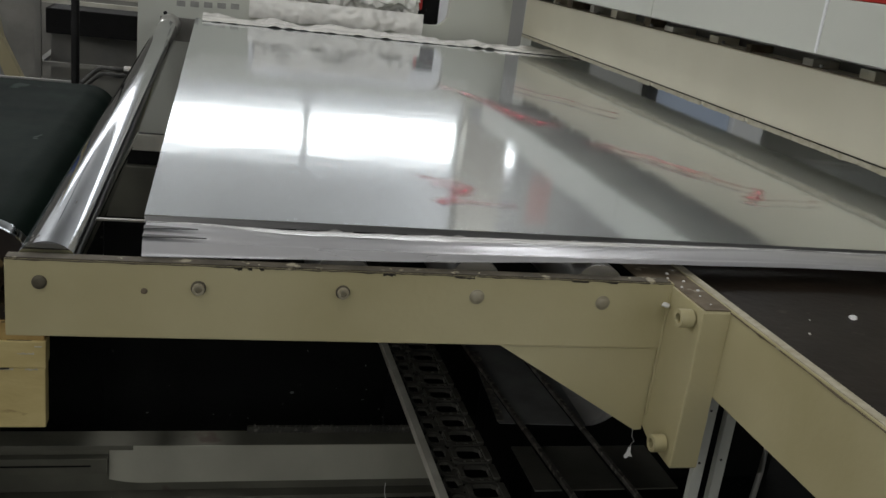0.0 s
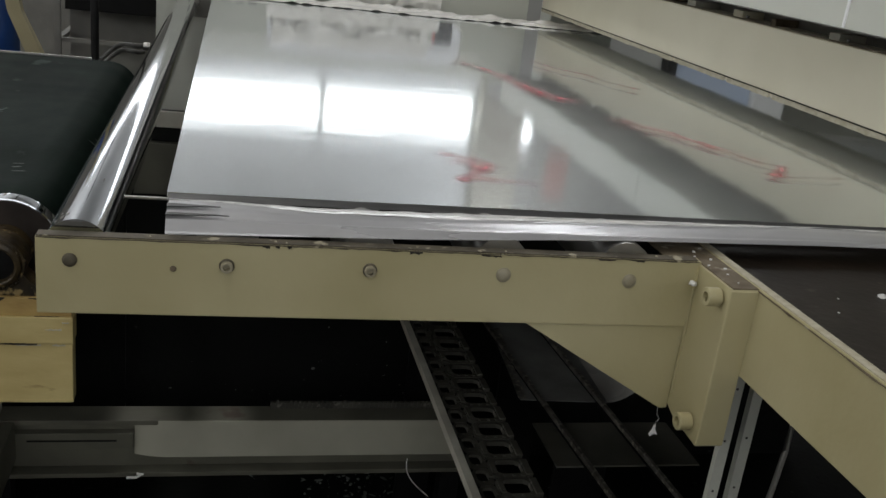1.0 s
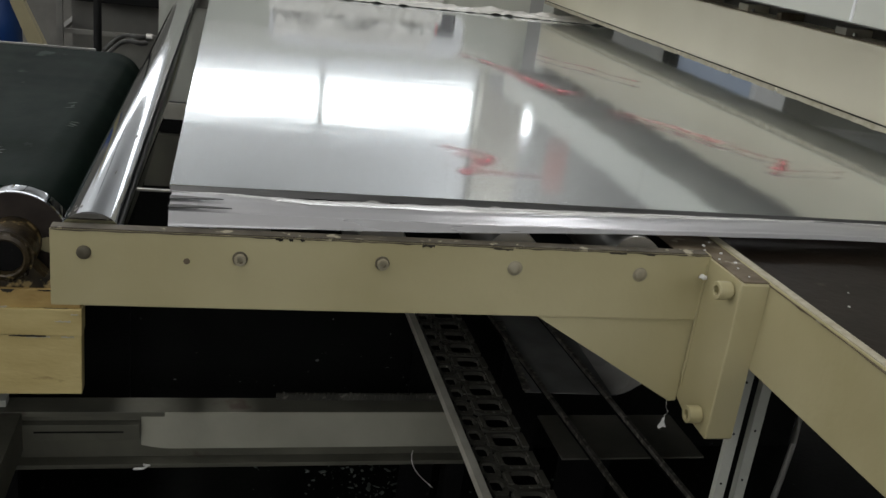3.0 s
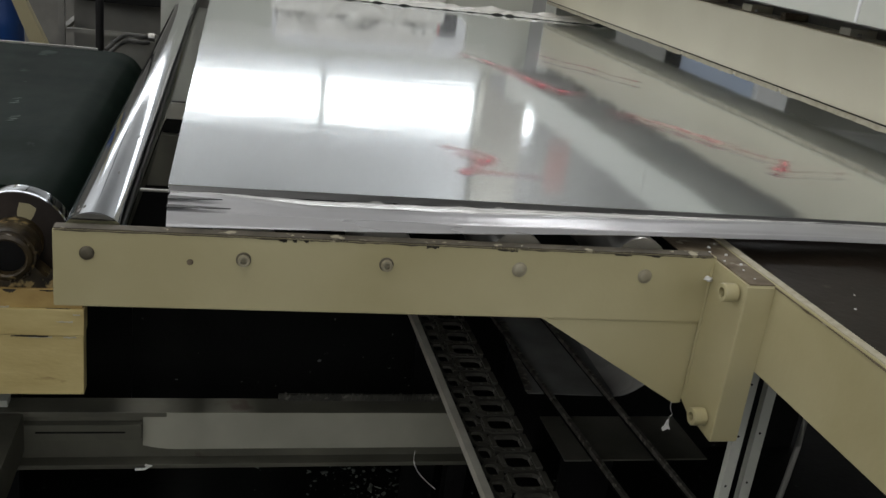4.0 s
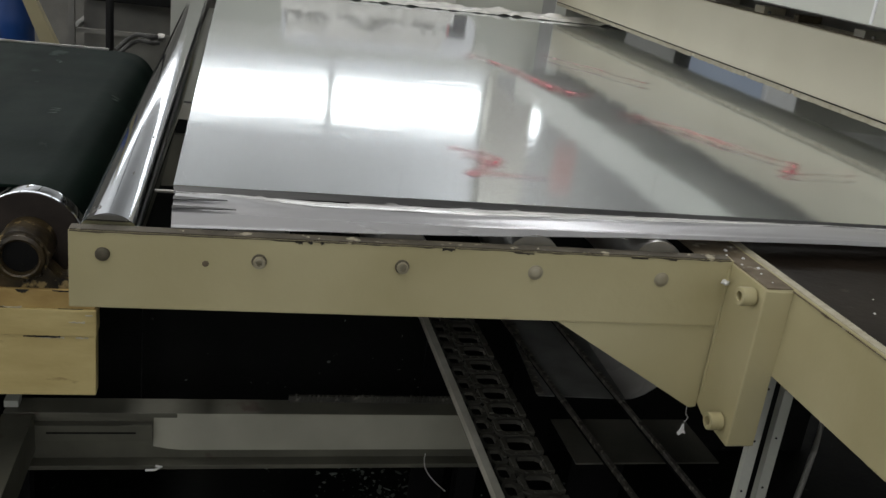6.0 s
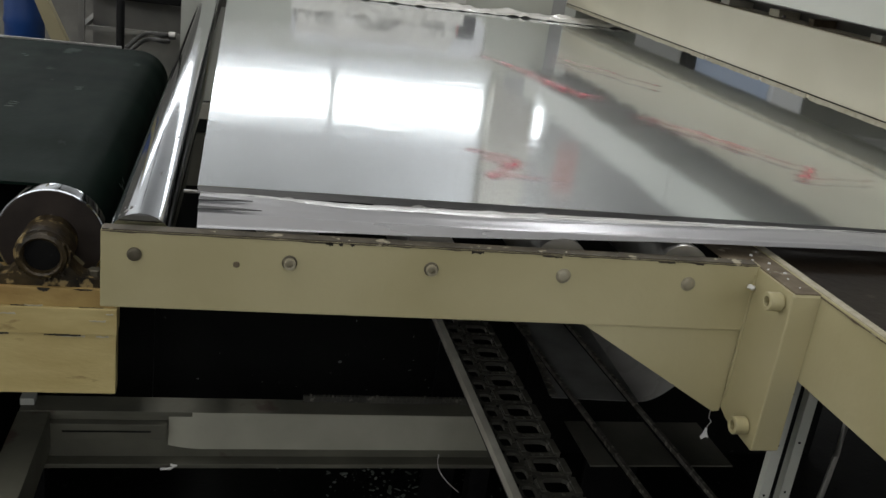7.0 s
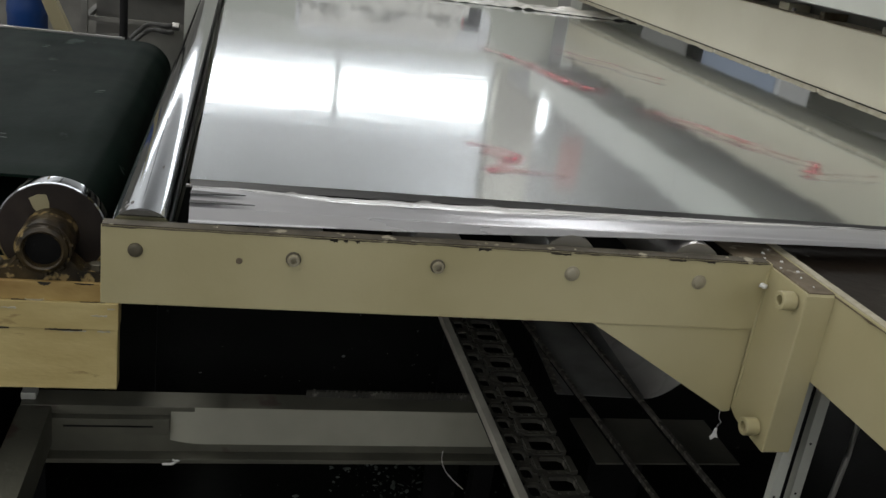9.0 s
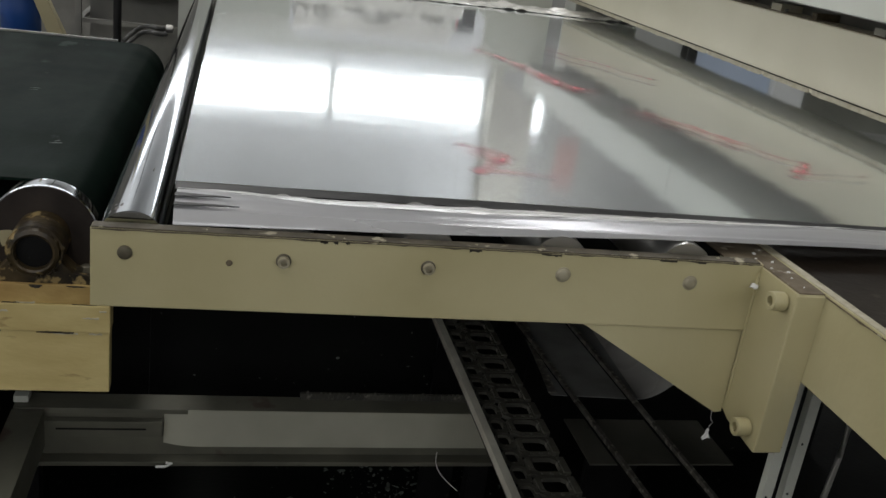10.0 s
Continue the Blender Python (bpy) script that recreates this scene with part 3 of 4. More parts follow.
def scribble(points, width):
    """A flat felt-pen stroke on the sheet, through points relative to the sheet's corner."""
    bm = bmesh.new()
    pts = [Vector((x, y, 0)) for x, y in points]
    fine = []
    for i in range(len(pts) - 1):
        p0, p1, p2, p3 = pts[max(i - 1, 0)], pts[i], pts[i + 1], pts[min(i + 2, len(pts) - 1)]
        for k in range(6):
            u = k / 6
            fine.append(0.5 * (2 * p1 + (p2 - p0) * u + (2 * p0 - 5 * p1 + 4 * p2 - p3) * u * u + (3 * p1 - p0 - 3 * p2 + p3) * u ** 3))
    fine.append(pts[-1])
    fine = [p + 0.006 * Vector((noise.noise((p.x * 40, p.y * 40, 5)), noise.noise((p.x * 40, p.y * 40, 9)), 0)) for p in fine]
    rows = []
    lift = 0.0003 + 0.0005 * len([c for c in sheet.children if c.name.startswith("scribble")])
    for i, p in enumerate(fine):
        d = (fine[min(i + 1, len(fine) - 1)] - fine[max(i - 1, 0)]).normalized()
        n = Vector((-d.y, d.x, 0)) * width * 5.0 * (0.75 + 0.4 * noise.noise((p.x * 60, p.y * 60, 2)))
        rows.append([bm.verts.new((q.x, q.y, SHEET_Z + lift + 0.000005 * i)) for q in (p - n, p + n)])
    across = bm.loops.layers.uv.new("across")
    for r, q in zip(rows, rows[1:]):
        face = bm.faces.new((r[0], r[1], q[1], q[0]))
        for loop, v in zip(face.loops, (0.0, 1.0, 1.0, 0.0)):
            loop[across].uv = (0.5, v)
    return part("scribble", bm, MARKER, sheet, "red felt pen scribble")


scribble([(0.328, 0.338), (0.344, 0.318), (0.360, 0.303), (0.383, 0.290)], 0.0042)
scribble([(0.380, 0.292), (0.366, 0.266), (0.344, 0.238), (0.320, 0.205)], 0.0040)
scribble([(0.322, 0.208), (0.350, 0.216), (0.381, 0.212), (0.417, 0.210)], 0.0034)
scribble([(0.336, 0.300), (0.352, 0.280), (0.362, 0.250)], 0.0044)
scribble([(0.535, 1.16), (0.570, 1.07), (0.590, 1.00), (0.601, 0.918), (0.620, 0.837), (0.648, 0.780)], 0.0066)
scribble([(0.600, 0.935), (0.618, 0.850), (0.640, 0.800), (0.676, 0.772)], 0.0070)
scribble([(0.665, 0.632), (0.694, 0.614), (0.723, 0.573), (0.751, 0.523), (0.772, 0.466), (0.796, 0.419), (0.825, 0.376), (0.840, 0.362)], 0.0040)
scribble([(0.838, 0.366), (0.815, 0.338), (0.786, 0.306)], 0.0040)
scribble([(0.788, 0.308), (0.820, 0.306), (0.862, 0.310), (0.908, 0.318)], 0.0030)
scribble([(0.690, 0.622), (0.735, 0.555), (0.760, 0.495), (0.800, 0.434)], 0.0052)
scribble([(0.719, 1.234), (0.755, 1.157), (0.800, 1.09), (0.821, 1.018), (0.861, 0.957)], 0.0046)


def far_film():
    """Ruffled clear film hanging over the sheet's far edge."""
    bm = bmesh.new()
    nx, ny = 190, 14
    grid = []
    for i in range(nx + 1):
        x = 0.02 + 2.2 * i / nx
        row = []
        for j in range(ny + 1):
            v = j / ny
            y = SHEET_Y1 - 0.085 + 0.17 * v + 0.02 * noise.noise((x * 4, v, 2))
            z = SHEET_Z + 0.0012 + 0.022 * v * (1 - v) * 2.2 * max(0.05, 0.6 + noise.noise((x * 11, v * 4, 5))) + 0.010 * abs(noise.noise((x * 24, v * 6, 1))) - 0.03 * max(0, v - 0.6)
            row.append(bm.verts.new((x, y, z)))
        grid.append(row)
    for i in range(nx):
        for j in range(ny):
            bm.faces.new((grid[i][j], grid[i + 1][j], grid[i + 1][j + 1], grid[i][j + 1]))
    thicken(bm, 0.0006)
    part("loose_film", bm, WRAP, sheet, "loose ruffled clear film edge", smooth=True)


far_film()


# ---- cross beam and dark table ----
def crumb(place, size, label="small white crumb of plastic", seed=0, mat=None):
    bm = bmesh.new()
    bmesh.ops.create_icosphere(bm, subdivisions=2, radius=size)
    for v in bm.verts:
        v.co *= 0.75 + 0.5 * noise.noise(v.co * (1.4 / size) + Vector((seed, 0, 0)))
        v.co.z *= 0.6
        v.co += Vector(place)
    return tagged(mesh_object("scrap", bm, mat or WHITE_SCRAP), label, "scrap", "scraps")


def table():
    t = thing("table", (0, 0, 0), "dark brown machine table with a cream steel apron on angle legs", "machine table")
    part("apron", box(0.660, 0.6715, -1.3, 0.13, 0.807, 0.900, 0.001), CREAM, t)
    part("apron_edge", box(0.6612, 0.6705, -1.3, 0.13, 0.8998, 0.9012), CHIP, t, "rubbed yellowed top edge")
    part("tabletop", box(0.6722, 2.6, -1.3, 2.2, 0.86, 0.8935), TABLE, t, "dark brown glossy top")
    corner = [(0.6325, -0.0655), (0.6595, -0.0655), (0.6595, 0.11), (0.600, 0.11), (0.600, 0.0145), (0.6325, 0.0145)]
    part("corner_plate", add_prism(bmesh.new(), corner, "z", 0.8986, 0.8998), DIRTY, t, "dirty worn corner plate")
    n = 160
    low = [(-1.3 + 1.43 * k / n, 0.8972 - 0.0014 * abs(noise.noise((k * 0.7, 3, 9))) - 0.0016 * max(0.0, noise.noise((k * 0.23, 8, 1)))) for k in range(n + 1)]
    part("apron_line", add_prism(bmesh.new(), [(-1.3, 0.8982), *low, (0.13, 0.8982)], "x", 0.6594, 0.6599), DIRTY, t, "dark line of grime under the rubbed edge")
    for x, y, n in ((0.679, -0.034, 5), (0.708, -0.028, 4)):
        leg = part("leg", add_box(box(x, x + 0.012, y, y + 0.0025, 0, 0.806), x + 0.0095, x + 0.012, y + 0.0026, y + 0.022, 0, 0.806), GREY_PAINT, t, "galvanised slotted angle leg")
        for k in range(n):
            part("slot", lathe([(0.0014, 0), (0.0014, -0.0005)], "y", (x + 0.005, y, 0.775 - 0.062 * k), 8), BLACK, leg)
    part("leg", box(2.45, 2.5, -1.2, -1.15, 0, 0.86), STEEL, t)
    part("leg", box(2.45, 2.5, 2.05, 2.1, 0, 0.86), STEEL, t)
    part("leg", box(0.70, 0.74, 2.05, 2.1, 0, 0.86), STEEL, t)
    part("leg", box(0.70, 0.74, -1.25, -1.21, 0, 0.86), STEEL, t)
    return t


table()
for k, (x, y, z, r) in enumerate(((0.722, -0.105, 0.8945, 0.0016), (0.80, -0.062, 0.8950, 0.0052), (0.79, -0.145, 0.8945, 0.0018), (0.745, -0.07, 0.8943, 0.0012),
                                  (0.6245, -0.004, 0.8795, 0.0055), (0.648, 0.012, 0.9005, 0.0022), (0.6395, 0.034, 0.9005, 0.0026), (0.634, 0.02, 0.9002, 0.0016),
                                  (0.652, 0.046, 0.9002, 0.0014), (0.645, -0.03, 0.9005, 0.0015), (0.637, -0.006, 0.9005, 0.0018), (0.651, -0.014, 0.9004, 0.0022), (0.645, -0.052, 0.9004, 0.0012), (0.585, 0.008, 0.9014, 0.0020), (0.338, 0.007, 0.9014, 0.0016),
                                  (0.205, 0.006, 0.9014, 0.0018), (0.215, 0.004, 0.9012, 0.0013), (0.095, 0.007, 0.9014, 0.0014), (0.425, 0.005, 0.9014, 0.0014))):
    crumb((x, y, z + (0.0014 if 0 < y < 0.0135 and x < 0.63 else 0.0)), r, seed=k, mat=CHIP if 0 < y < 0.0125 and x < 0.6 else None)


def hanging_scrap():
    s = thing("hanging_scrap", (0.6235, 0.011, 0.7315), "torn white plastic scrap hanging on a thread", "scrap", "scraps")
    part("thread", add_tube(bmesh.new(), [(0, 0, 0), (0.001, 0, -0.012), (0.0045, -0.001, -0.017), (0.001, -0.001, -0.021), (0.002, -0.001, -0.027)], 0.0003, 5), WHITE_SCRAP, s)
    bm = bmesh.new()
    add_prism(bm, [(0.000, -0.025), (0.002, -0.025), (0.003, -0.031), (0.006, -0.037), (0.002, -0.036), (-0.002, -0.039), (-0.004, -0.036), (-0.001, -0.031)], "y", -0.0006, 0.0008)
    part("tatter", bm, WHITE_SCRAP, s)


hanging_scrap()


def hanging_cable():
    pts = [(0.772 + 0.012 * math.sin(k * 0.5), 0.0 - 0.001 * k, 0.862 - 0.045 * k) for k in range(18)]
    tagged(mesh_object("cable", add_tube(bmesh.new(), pts, 0.0035, 8), ROLLER, smooth=True), "thin grey cable hanging under the table", "cable")


hanging_cable()


# ---- gantry ----
def gantry():
    g = thing("gantry", (0, 0, 0), "cream press beam under a light grey machine cover spanning the line", "machine")
    part("lower_beam", box(1.1735, 1.30, -0.5, 2.29, 0.9490, 1.0762, 0.002), CREAM_PALE, g)
    part("lip_line", box(1.1722, 1.1733, -0.5, 2.29, 0.9566, 0.9591), DARK_IRON, g, "thin dark line over the lip")
    # ragged strip of paint and film along the bottom edge, in torn lengths
    y0 = -0.5
    while y0 < 2.25:
        w = min(random.uniform(0.16, 0.42), 2.285 - y0)
        n = max(4, int(w / 0.007))
        top = 0.9564
        low = [(y0 + w * k / n, 0.9482 - 0.0016 * noise.noise(((y0 + w * k / n) * 16, 1, 2)) - 0.0022 * max(0.0, noise.noise(((y0 + w * k / n) * 46, 7, 2))) - random.uniform(0, 0.0007)) for k in range(n + 1)]
        part("paint_flake", add_prism(bmesh.new(), [(y0, top), *low, (y0 + w, top)], "x", 1.1708, 1.1720), CHIP, g, "pale chipped paint edge")
        y0 += w + random.choice((0.0015, 0.002, 0.004, 0.012))
    part("upper_cover", box(1.0702, 1.80, -0.5, 1.10, 1.1115, 1.1965, 0.002), GREY_PAINT, g)
    part("upper_cover", box(1.0702, 1.80, 1.103, 2.29, 1.1115, 1.1965, 0.002), GREY_PAINT, g)
    # under_panel and backing: shade below the cover painted as darker grey
    part("under_panel", box(1.0725, 1.249, -0.5, 2.29, 1.1097, 1.1113), UNDERSIDE, g, "underside panel with shade in its dark grey")
    part("cover_seam", box(1.0682, 1.0717, 0.492, 0.498, 1.113, 1.195), WALL, g, "thin white seam")
    part("backing", box(1.25, 1.30, -0.5, 2.29, 1.0766, 1.1092), UNDERSIDE, g, "recess backing with shade in its dark grey")
    part("beam_ledge", box(1.1765, 1.1850, -0.5, 2.29, 1.0764, 1.0786, 0.0006), DIRTY, g, "rubbed upper edge of the beam")
    for k in range(12):
        y = 0.18 + 0.165 * k + 0.07 * random.random()
        w = 0.016 + 0.034 * random.random()
        block = part("spacer", box(1.186 + 0.02 * random.random(), 1.249, y, y + w, 1.0766, 1.0766 + random.uniform(0.012, 0.024), 0.001), (TRAY, DIRTY, CREAM_PALE)[k % 3], g)
        if k % 2:
            part("screw", lathe([(0.004, 0), (0.004, 0.004), (0.003, 0.005)], "z", (1.200, y - 0.02, 1.0788), 8), STEEL, block)
    for y0, y1 in ((-0.62, -0.502), (2.292, 2.41)):
        part("upright", box(1.21, 1.44, y0, y1, 0, 1.187, 0.003), GREY_PAINT, g)
    part("warning_block", box(1.11, 1.25, 0.468, 0.542, 1.1970, 1.24, 0.004), RED, g, "red painted block")
    return g


gantry()


def side_plate():
    """Light grey machine cheek beyond the sheet's far edge with a round-cornered opening."""
    p = thing("machine_cheek", (0, 0, 0), "light grey steel machine cheek with a round-cornered opening", "machine frame")
    x0, x1, z1, y = -0.07, 1.128, 1.13, 2.300
    wx0, wx1, wz0, wz1, r = 0.27, 0.915, 0.952, 1.10, 0.05
    bm = bmesh.new()
    inner = []
    for cx, cz, a0 in ((wx1 - r, wz0 + r, -90), (wx1 - r, wz1 - r, 0), (wx0 + r, wz1 - r, 90), (wx0 + r, wz0 + r, 180)):
        for k in range(7):
            w = radians(a0 + 15 * k)
            inner.append((cx + r * math.cos(w), cz + r * math.sin(w)))
    outer = [(x1, 0.0), (x1, z1), (x0, z1), (x0, 0.0)]
    for y_at, store in ((y, 0), (y + 0.03, 1)):
        vi = [bm.verts.new((a, y_at, b)) for a, b in inner]
        vo = [bm.verts.new((a, y_at, b)) for a, b in outer]
        for q in range(4):
            for k in range(6):
                bm.faces.new((vi[q * 7 + k], vi[q * 7 + k + 1], vo[q]))
            bm.faces.new((vi[q * 7 + 6], vi[(q * 7 + 7) % 28], vo[(q + 1) % 4], vo[q]))
        if store == 0:
            front = (vi, vo)
    for ring, ring2 in ((front[0], vi), (front[1], vo)):
        n = len(ring)
        for k in range(n):
            bm.faces.new((ring[k], ring[(k + 1) % n], ring2[(k + 1) % n], ring2[k]))
    part("cheek", bm, GREY_PAINT, p)
    for k in range(5):
        x, h = 0.045 + 0.041 * k, 0.017
        part("print_bar", box(x, x + 0.026, y - 0.0015, y - 0.0003, 0.930 + 0.002 * k, 0.930 + 0.002 * k + h), INK, p, "faded grey printed bar")
    part("hole", lathe([(0.006, 0), (0.006, -0.001)], "y", (0.012, y, 0.905), 12), BLACK, p)
    return p


side_plate()


def wrapped_goods():
    bm = bmesh.new()
    bmesh.ops.create_grid(bm, x_segments=70, y_segments=34, size=0.5)
    for v in bm.verts:
        x, u = v.co.x, v.co.y + 0.5
        n1 = noise.noise((x * 7, u * 3, 0)) + 0.7 * abs(noise.noise((x * 15, u * 6, 3))) + 0.12 * abs(noise.noise((x * 34, u * 20, 3)))
        v.co = Vector((0.555 + x * 0.53, 2.44 - 0.10 * math.sin(math.pi * u) + 0.05 * n1, 0.935 + 0.15 * u + 0.02 * n1))
    thicken(bm, 0.003)
    g = thing("wrapped_bundle", (0, 0, 0), "bundle wrapped in crumpled white plastic film behind the machine", "bundle")
    part("wrap", bm, WRAP, g, smooth=True)
    bm = bmesh.new()
    bmesh.ops.create_grid(bm, x_segments=80, y_segments=16, size=0.5)
    for v in bm.verts:
        x, u = v.co.x, v.co.y + 0.5
        fold = 0.010 * abs(noise.noise((x * 13, u * 1.5, 6))) + 0.004 * noise.noise((x * 30, u * 4, 2))
        low = 0.918 + 0.014 * noise.noise((x * 8, 0, 7))
        v.co = Vector((0.545 + x * 0.56, 2.284 - fold - 0.006 * math.sin(math.pi * u), low + (0.985 - low) * u))
    thicken(bm, 0.0015)
    part("hanging_flap", bm, WRAP, g, "white film flap hanging over the lip", smooth=True)
    part("load", box(0.30, 0.81, 2.50, 2.9, 0.0, 1.07, 0.01), WRAP, g)
    # solid black box put in for the shade of the gap
    part("gap_shade", box(0.815, 0.94, 2.56, 2.9, 0.0, 1.06, 0.01), BLACK, g, "black box for the shaded gap beside the wrap")
    part("red_label", box(0.835, 0.868, 2.52, 2.558, 0.985, 1.05, 0.004), RED, g, "red block")


wrapped_goods()


# ---- belt conveyor ----
def belt():
    b = thing("belt_conveyor", (0, 0, 0), "dark green rubber belt running over an end pulley on greasy bearings", "belt conveyor")
    ax, az, r = -0.119, 0.725, 0.067
    bm = bmesh.new()
    ring = [(ax + r * math.sin(w), az + r * math.cos(w), i) for i, w in enumerate(math.pi * k / 26 for k in range(27))]
    path = [(-2.6 + 0.16 * k, az + r, 0) for k in range(15)] + [(x, z, 1) for x, z, _ in ring] + [(-2.6, az - r, 0)]
    rows = []
    ny = 60
    for x, z, bent in path:
        row = []
        for j in range(ny + 1):
            y = 0.462 + 1.078 * j / ny
            swell = 0.0014 * noise.noise((x * 12, y * 9, 4)) + (0.0042 * max(0, noise.noise((x * 6, y * 13, 9))) if bent else 0)
            out = Vector((x - ax, 0, z - az)).normalized() if bent else Vector((0, 0, 1 if z > az else -1))
            row.append(bm.verts.new(Vector((x, y, z)) + out * swell))
        rows.append(row)
    for p, q in zip(rows, rows[1:]):
        for j in range(ny):
            bm.faces.new((p[j], p[j + 1], q[j + 1], q[j]))
    bmesh.ops.recalc_face_normals(bm, faces=bm.faces)
    thicken(bm, 0.004)
    part("belt", bm, BELT, b, smooth=True)
    pl = part("pulley", lathe([(0.02, 0.4615), (0.052, 0.4615), (0.0615, 0.4640), (0.0615, 1.55), (0.05, 1.552)], "y", segments=40), DARK_IRON, b, "greasy steel end pulley", smooth=True)
    pl.location = (ax, 0, az)
    part("rim", lathe([(0.040, 0.4335), (0.0655, 0.4335), (0.0670, 0.4355), (0.0670, 0.4595), (0.0655, 0.4608), (0.040, 0.4608)], "y", segments=48), PULLEY_FACE, pl, "dark greasy end disc", smooth=True)
    part("tread", lathe([(0.0668, 0.4345), (0.0686, 0.4352), (0.0690, 0.4480), (0.0684, 0.4605), (0.0668, 0.4608)], "y", segments=48, hollow=True), CHROME, pl, "rubbed bright steel rim", smooth=True)
    patch = []
    for rr, aa in ((0.030, 103.0), (0.030, 130.0), (0.040, 132.0), (0.053, 129.0), (0.054, 116.0), (0.052, 105.0), (0.041, 102.0)):
        patch.append((rr * math.cos(radians(aa)), rr * math.sin(radians(aa))))
    part("paint_patch", add_prism(bmesh.new(), patch, "y", 0.4328, 0.4334), TAN, pl, "worn pale yellow paint patch")
    part("hub", lathe([(0.024, 0.402), (0.030, 0.405), (0.034, 0.4332), (0.02, 0.4333)], "y", segments=32), BRASS, pl, smooth=True)
    # shaft end black and near the opening: the hole's shade as colour
    part("shaft", lathe([(0.0150, 0.3775), (0.0226, 0.3785), (0.0226, 0.4015), (0.010, 0.4018)], "y", segments=24), BLACK, pl, smooth=True)
    # steel strip added to give the belt's far edge its glint
    part("edge_glint", box(-2.6, -0.16, 1.545, 1.551, az + r - 0.03, az + r + 0.004, 0.001), STEEL, b, "thin steel strip added for the glint along the belt edge")
    # two black panels added to keep west window light off the base frame
    part("end_light_block", box(-0.262, -0.250, 0.482, 1.53, 0.006, 0.640), BLACK, b, "added black panel that blocks light under the belt end")
    part("side_panel", box(-2.5, -0.2625, 0.482, 0.494, 0.006, 0.640), BLACK, b, "added black panel that blocks light along the belt's side")
    turning_pulley.append(pl)
    h = thing("pillow_bearing", (ax, 0.388, 0.681), "greasy cast iron pillow block bearing bolted to the stand", "bearing")
    bm = bmesh.new()
    ring_o, ring_i = [], []
    n = 36
    for y in (-0.012, 0.026):
        ring_o.append([bm.verts.new((0.034 * math.cos(2 * math.pi * k / n), y, 0.044 + 0.034 * math.sin(2 * math.pi * k / n))) for k in range(n)])
        ring_i.append([bm.verts.new((0.022 * math.cos(2 * math.pi * k / n), y - 0.002, 0.044 + 0.022 * math.sin(2 * math.pi * k / n))) for k in range(n)])
    for k in range(n):
        j = (k + 1) % n
        bm.faces.new((ring_o[0][k], ring_o[0][j], ring_i[0][j], ring_i[0][k]))
        bm.faces.new((ring_o[1][k], ring_o[1][j], ring_i[1][j], ring_i[1][k]))
        bm.faces.new((ring_o[0][k], ring_o[0][j], ring_o[1][j], ring_o[1][k]))
        bm.faces.new((ring_i[0][k], ring_i[0][j], ring_i[1][j], ring_i[1][k]))
    part("housing", bm, BRASS, h, smooth=True)
    part("seal_ring", lathe([(0.0230, -0.0185), (0.0255, -0.0195), (0.0300, -0.0175), (0.0315, -0.0125), (0.0230, -0.0125)], "y", (0, 0, 0.044), 32, True), BRASS, h, smooth=True)
    foot = [(-0.075, 0.0), (0.075, 0.0), (0.075, 0.010), (0.045, 0.014), (0.030, 0.030), (-0.030, 0.030), (-0.045, 0.014), (-0.075, 0.010)]
    part("foot", add_prism(bmesh.new(), foot, "y", -0.008, 0.024), BRASS, h)
    for x in (-0.06, 0.06):
        part("bolt", lathe([(0.009, 0), (0.009, 0.008), (0.006, 0.009)], "z", (x, 0.008, 0.0118), 6), DARK_BOLT, h)
    # grease lumps round the housing
    bm = bmesh.new()
    for k in range(26):
        w = random.uniform(0.2, 6.1)
        q = Vector((0.031 * math.cos(w) + random.uniform(-0.004, 0.004), -0.013 + random.uniform(-0.002, 0.002), 0.042 + 0.031 * math.sin(w)))
        bmesh.ops.create_icosphere(bm, subdivisions=1, radius=random.uniform(0.0015, 0.0042), matrix=Matrix.Translation(q))
    tagged(part("grease", bm, BRASS, h, "lumps of brown grease", smooth=True), kind="stuff")


turning_pulley, belt_marks = [], []
belt()


def belt_scuffs():
    """Pale scratches rubbed into the belt, spread along its run."""
    for k in range(16):
        start = -0.70 + 0.078 * k + random.uniform(-0.02, 0.02)
        y = random.uniform(0.52, 1.42)
        if k == 7:
            start, y = -0.083, 0.79
        m = thing("belt_scuff", (-0.119 + start, y, 0.653), "pale scratch rubbed into the dark green belt", "scuff", "scuffs on the belt")
        for q in range(random.choice((2, 3))):
            dy, dx, turn = 0.016 * q + random.uniform(-0.004, 0.004), random.uniform(-0.006, 0.006), random.uniform(-0.3, 0.9)
            length, wide = random.uniform(0.008, 0.022), random.uniform(0.0010, 0.0022)
            c, d = math.cos(turn), math.sin(turn)
            out = [(dx + c * a - d * b, dy + d * a + c * b) for a, b in ((-length / 2, 0), (-length / 5, -wide), (length / 3, -wide * 0.7), (length / 2, wide * 0.3), (length / 6, wide))]
            part("scratch", add_prism(bmesh.new(), out, "z", 0.0, 0.0005), SCUFF, m)
        belt_marks.append((m, start, y))


belt_scuffs()


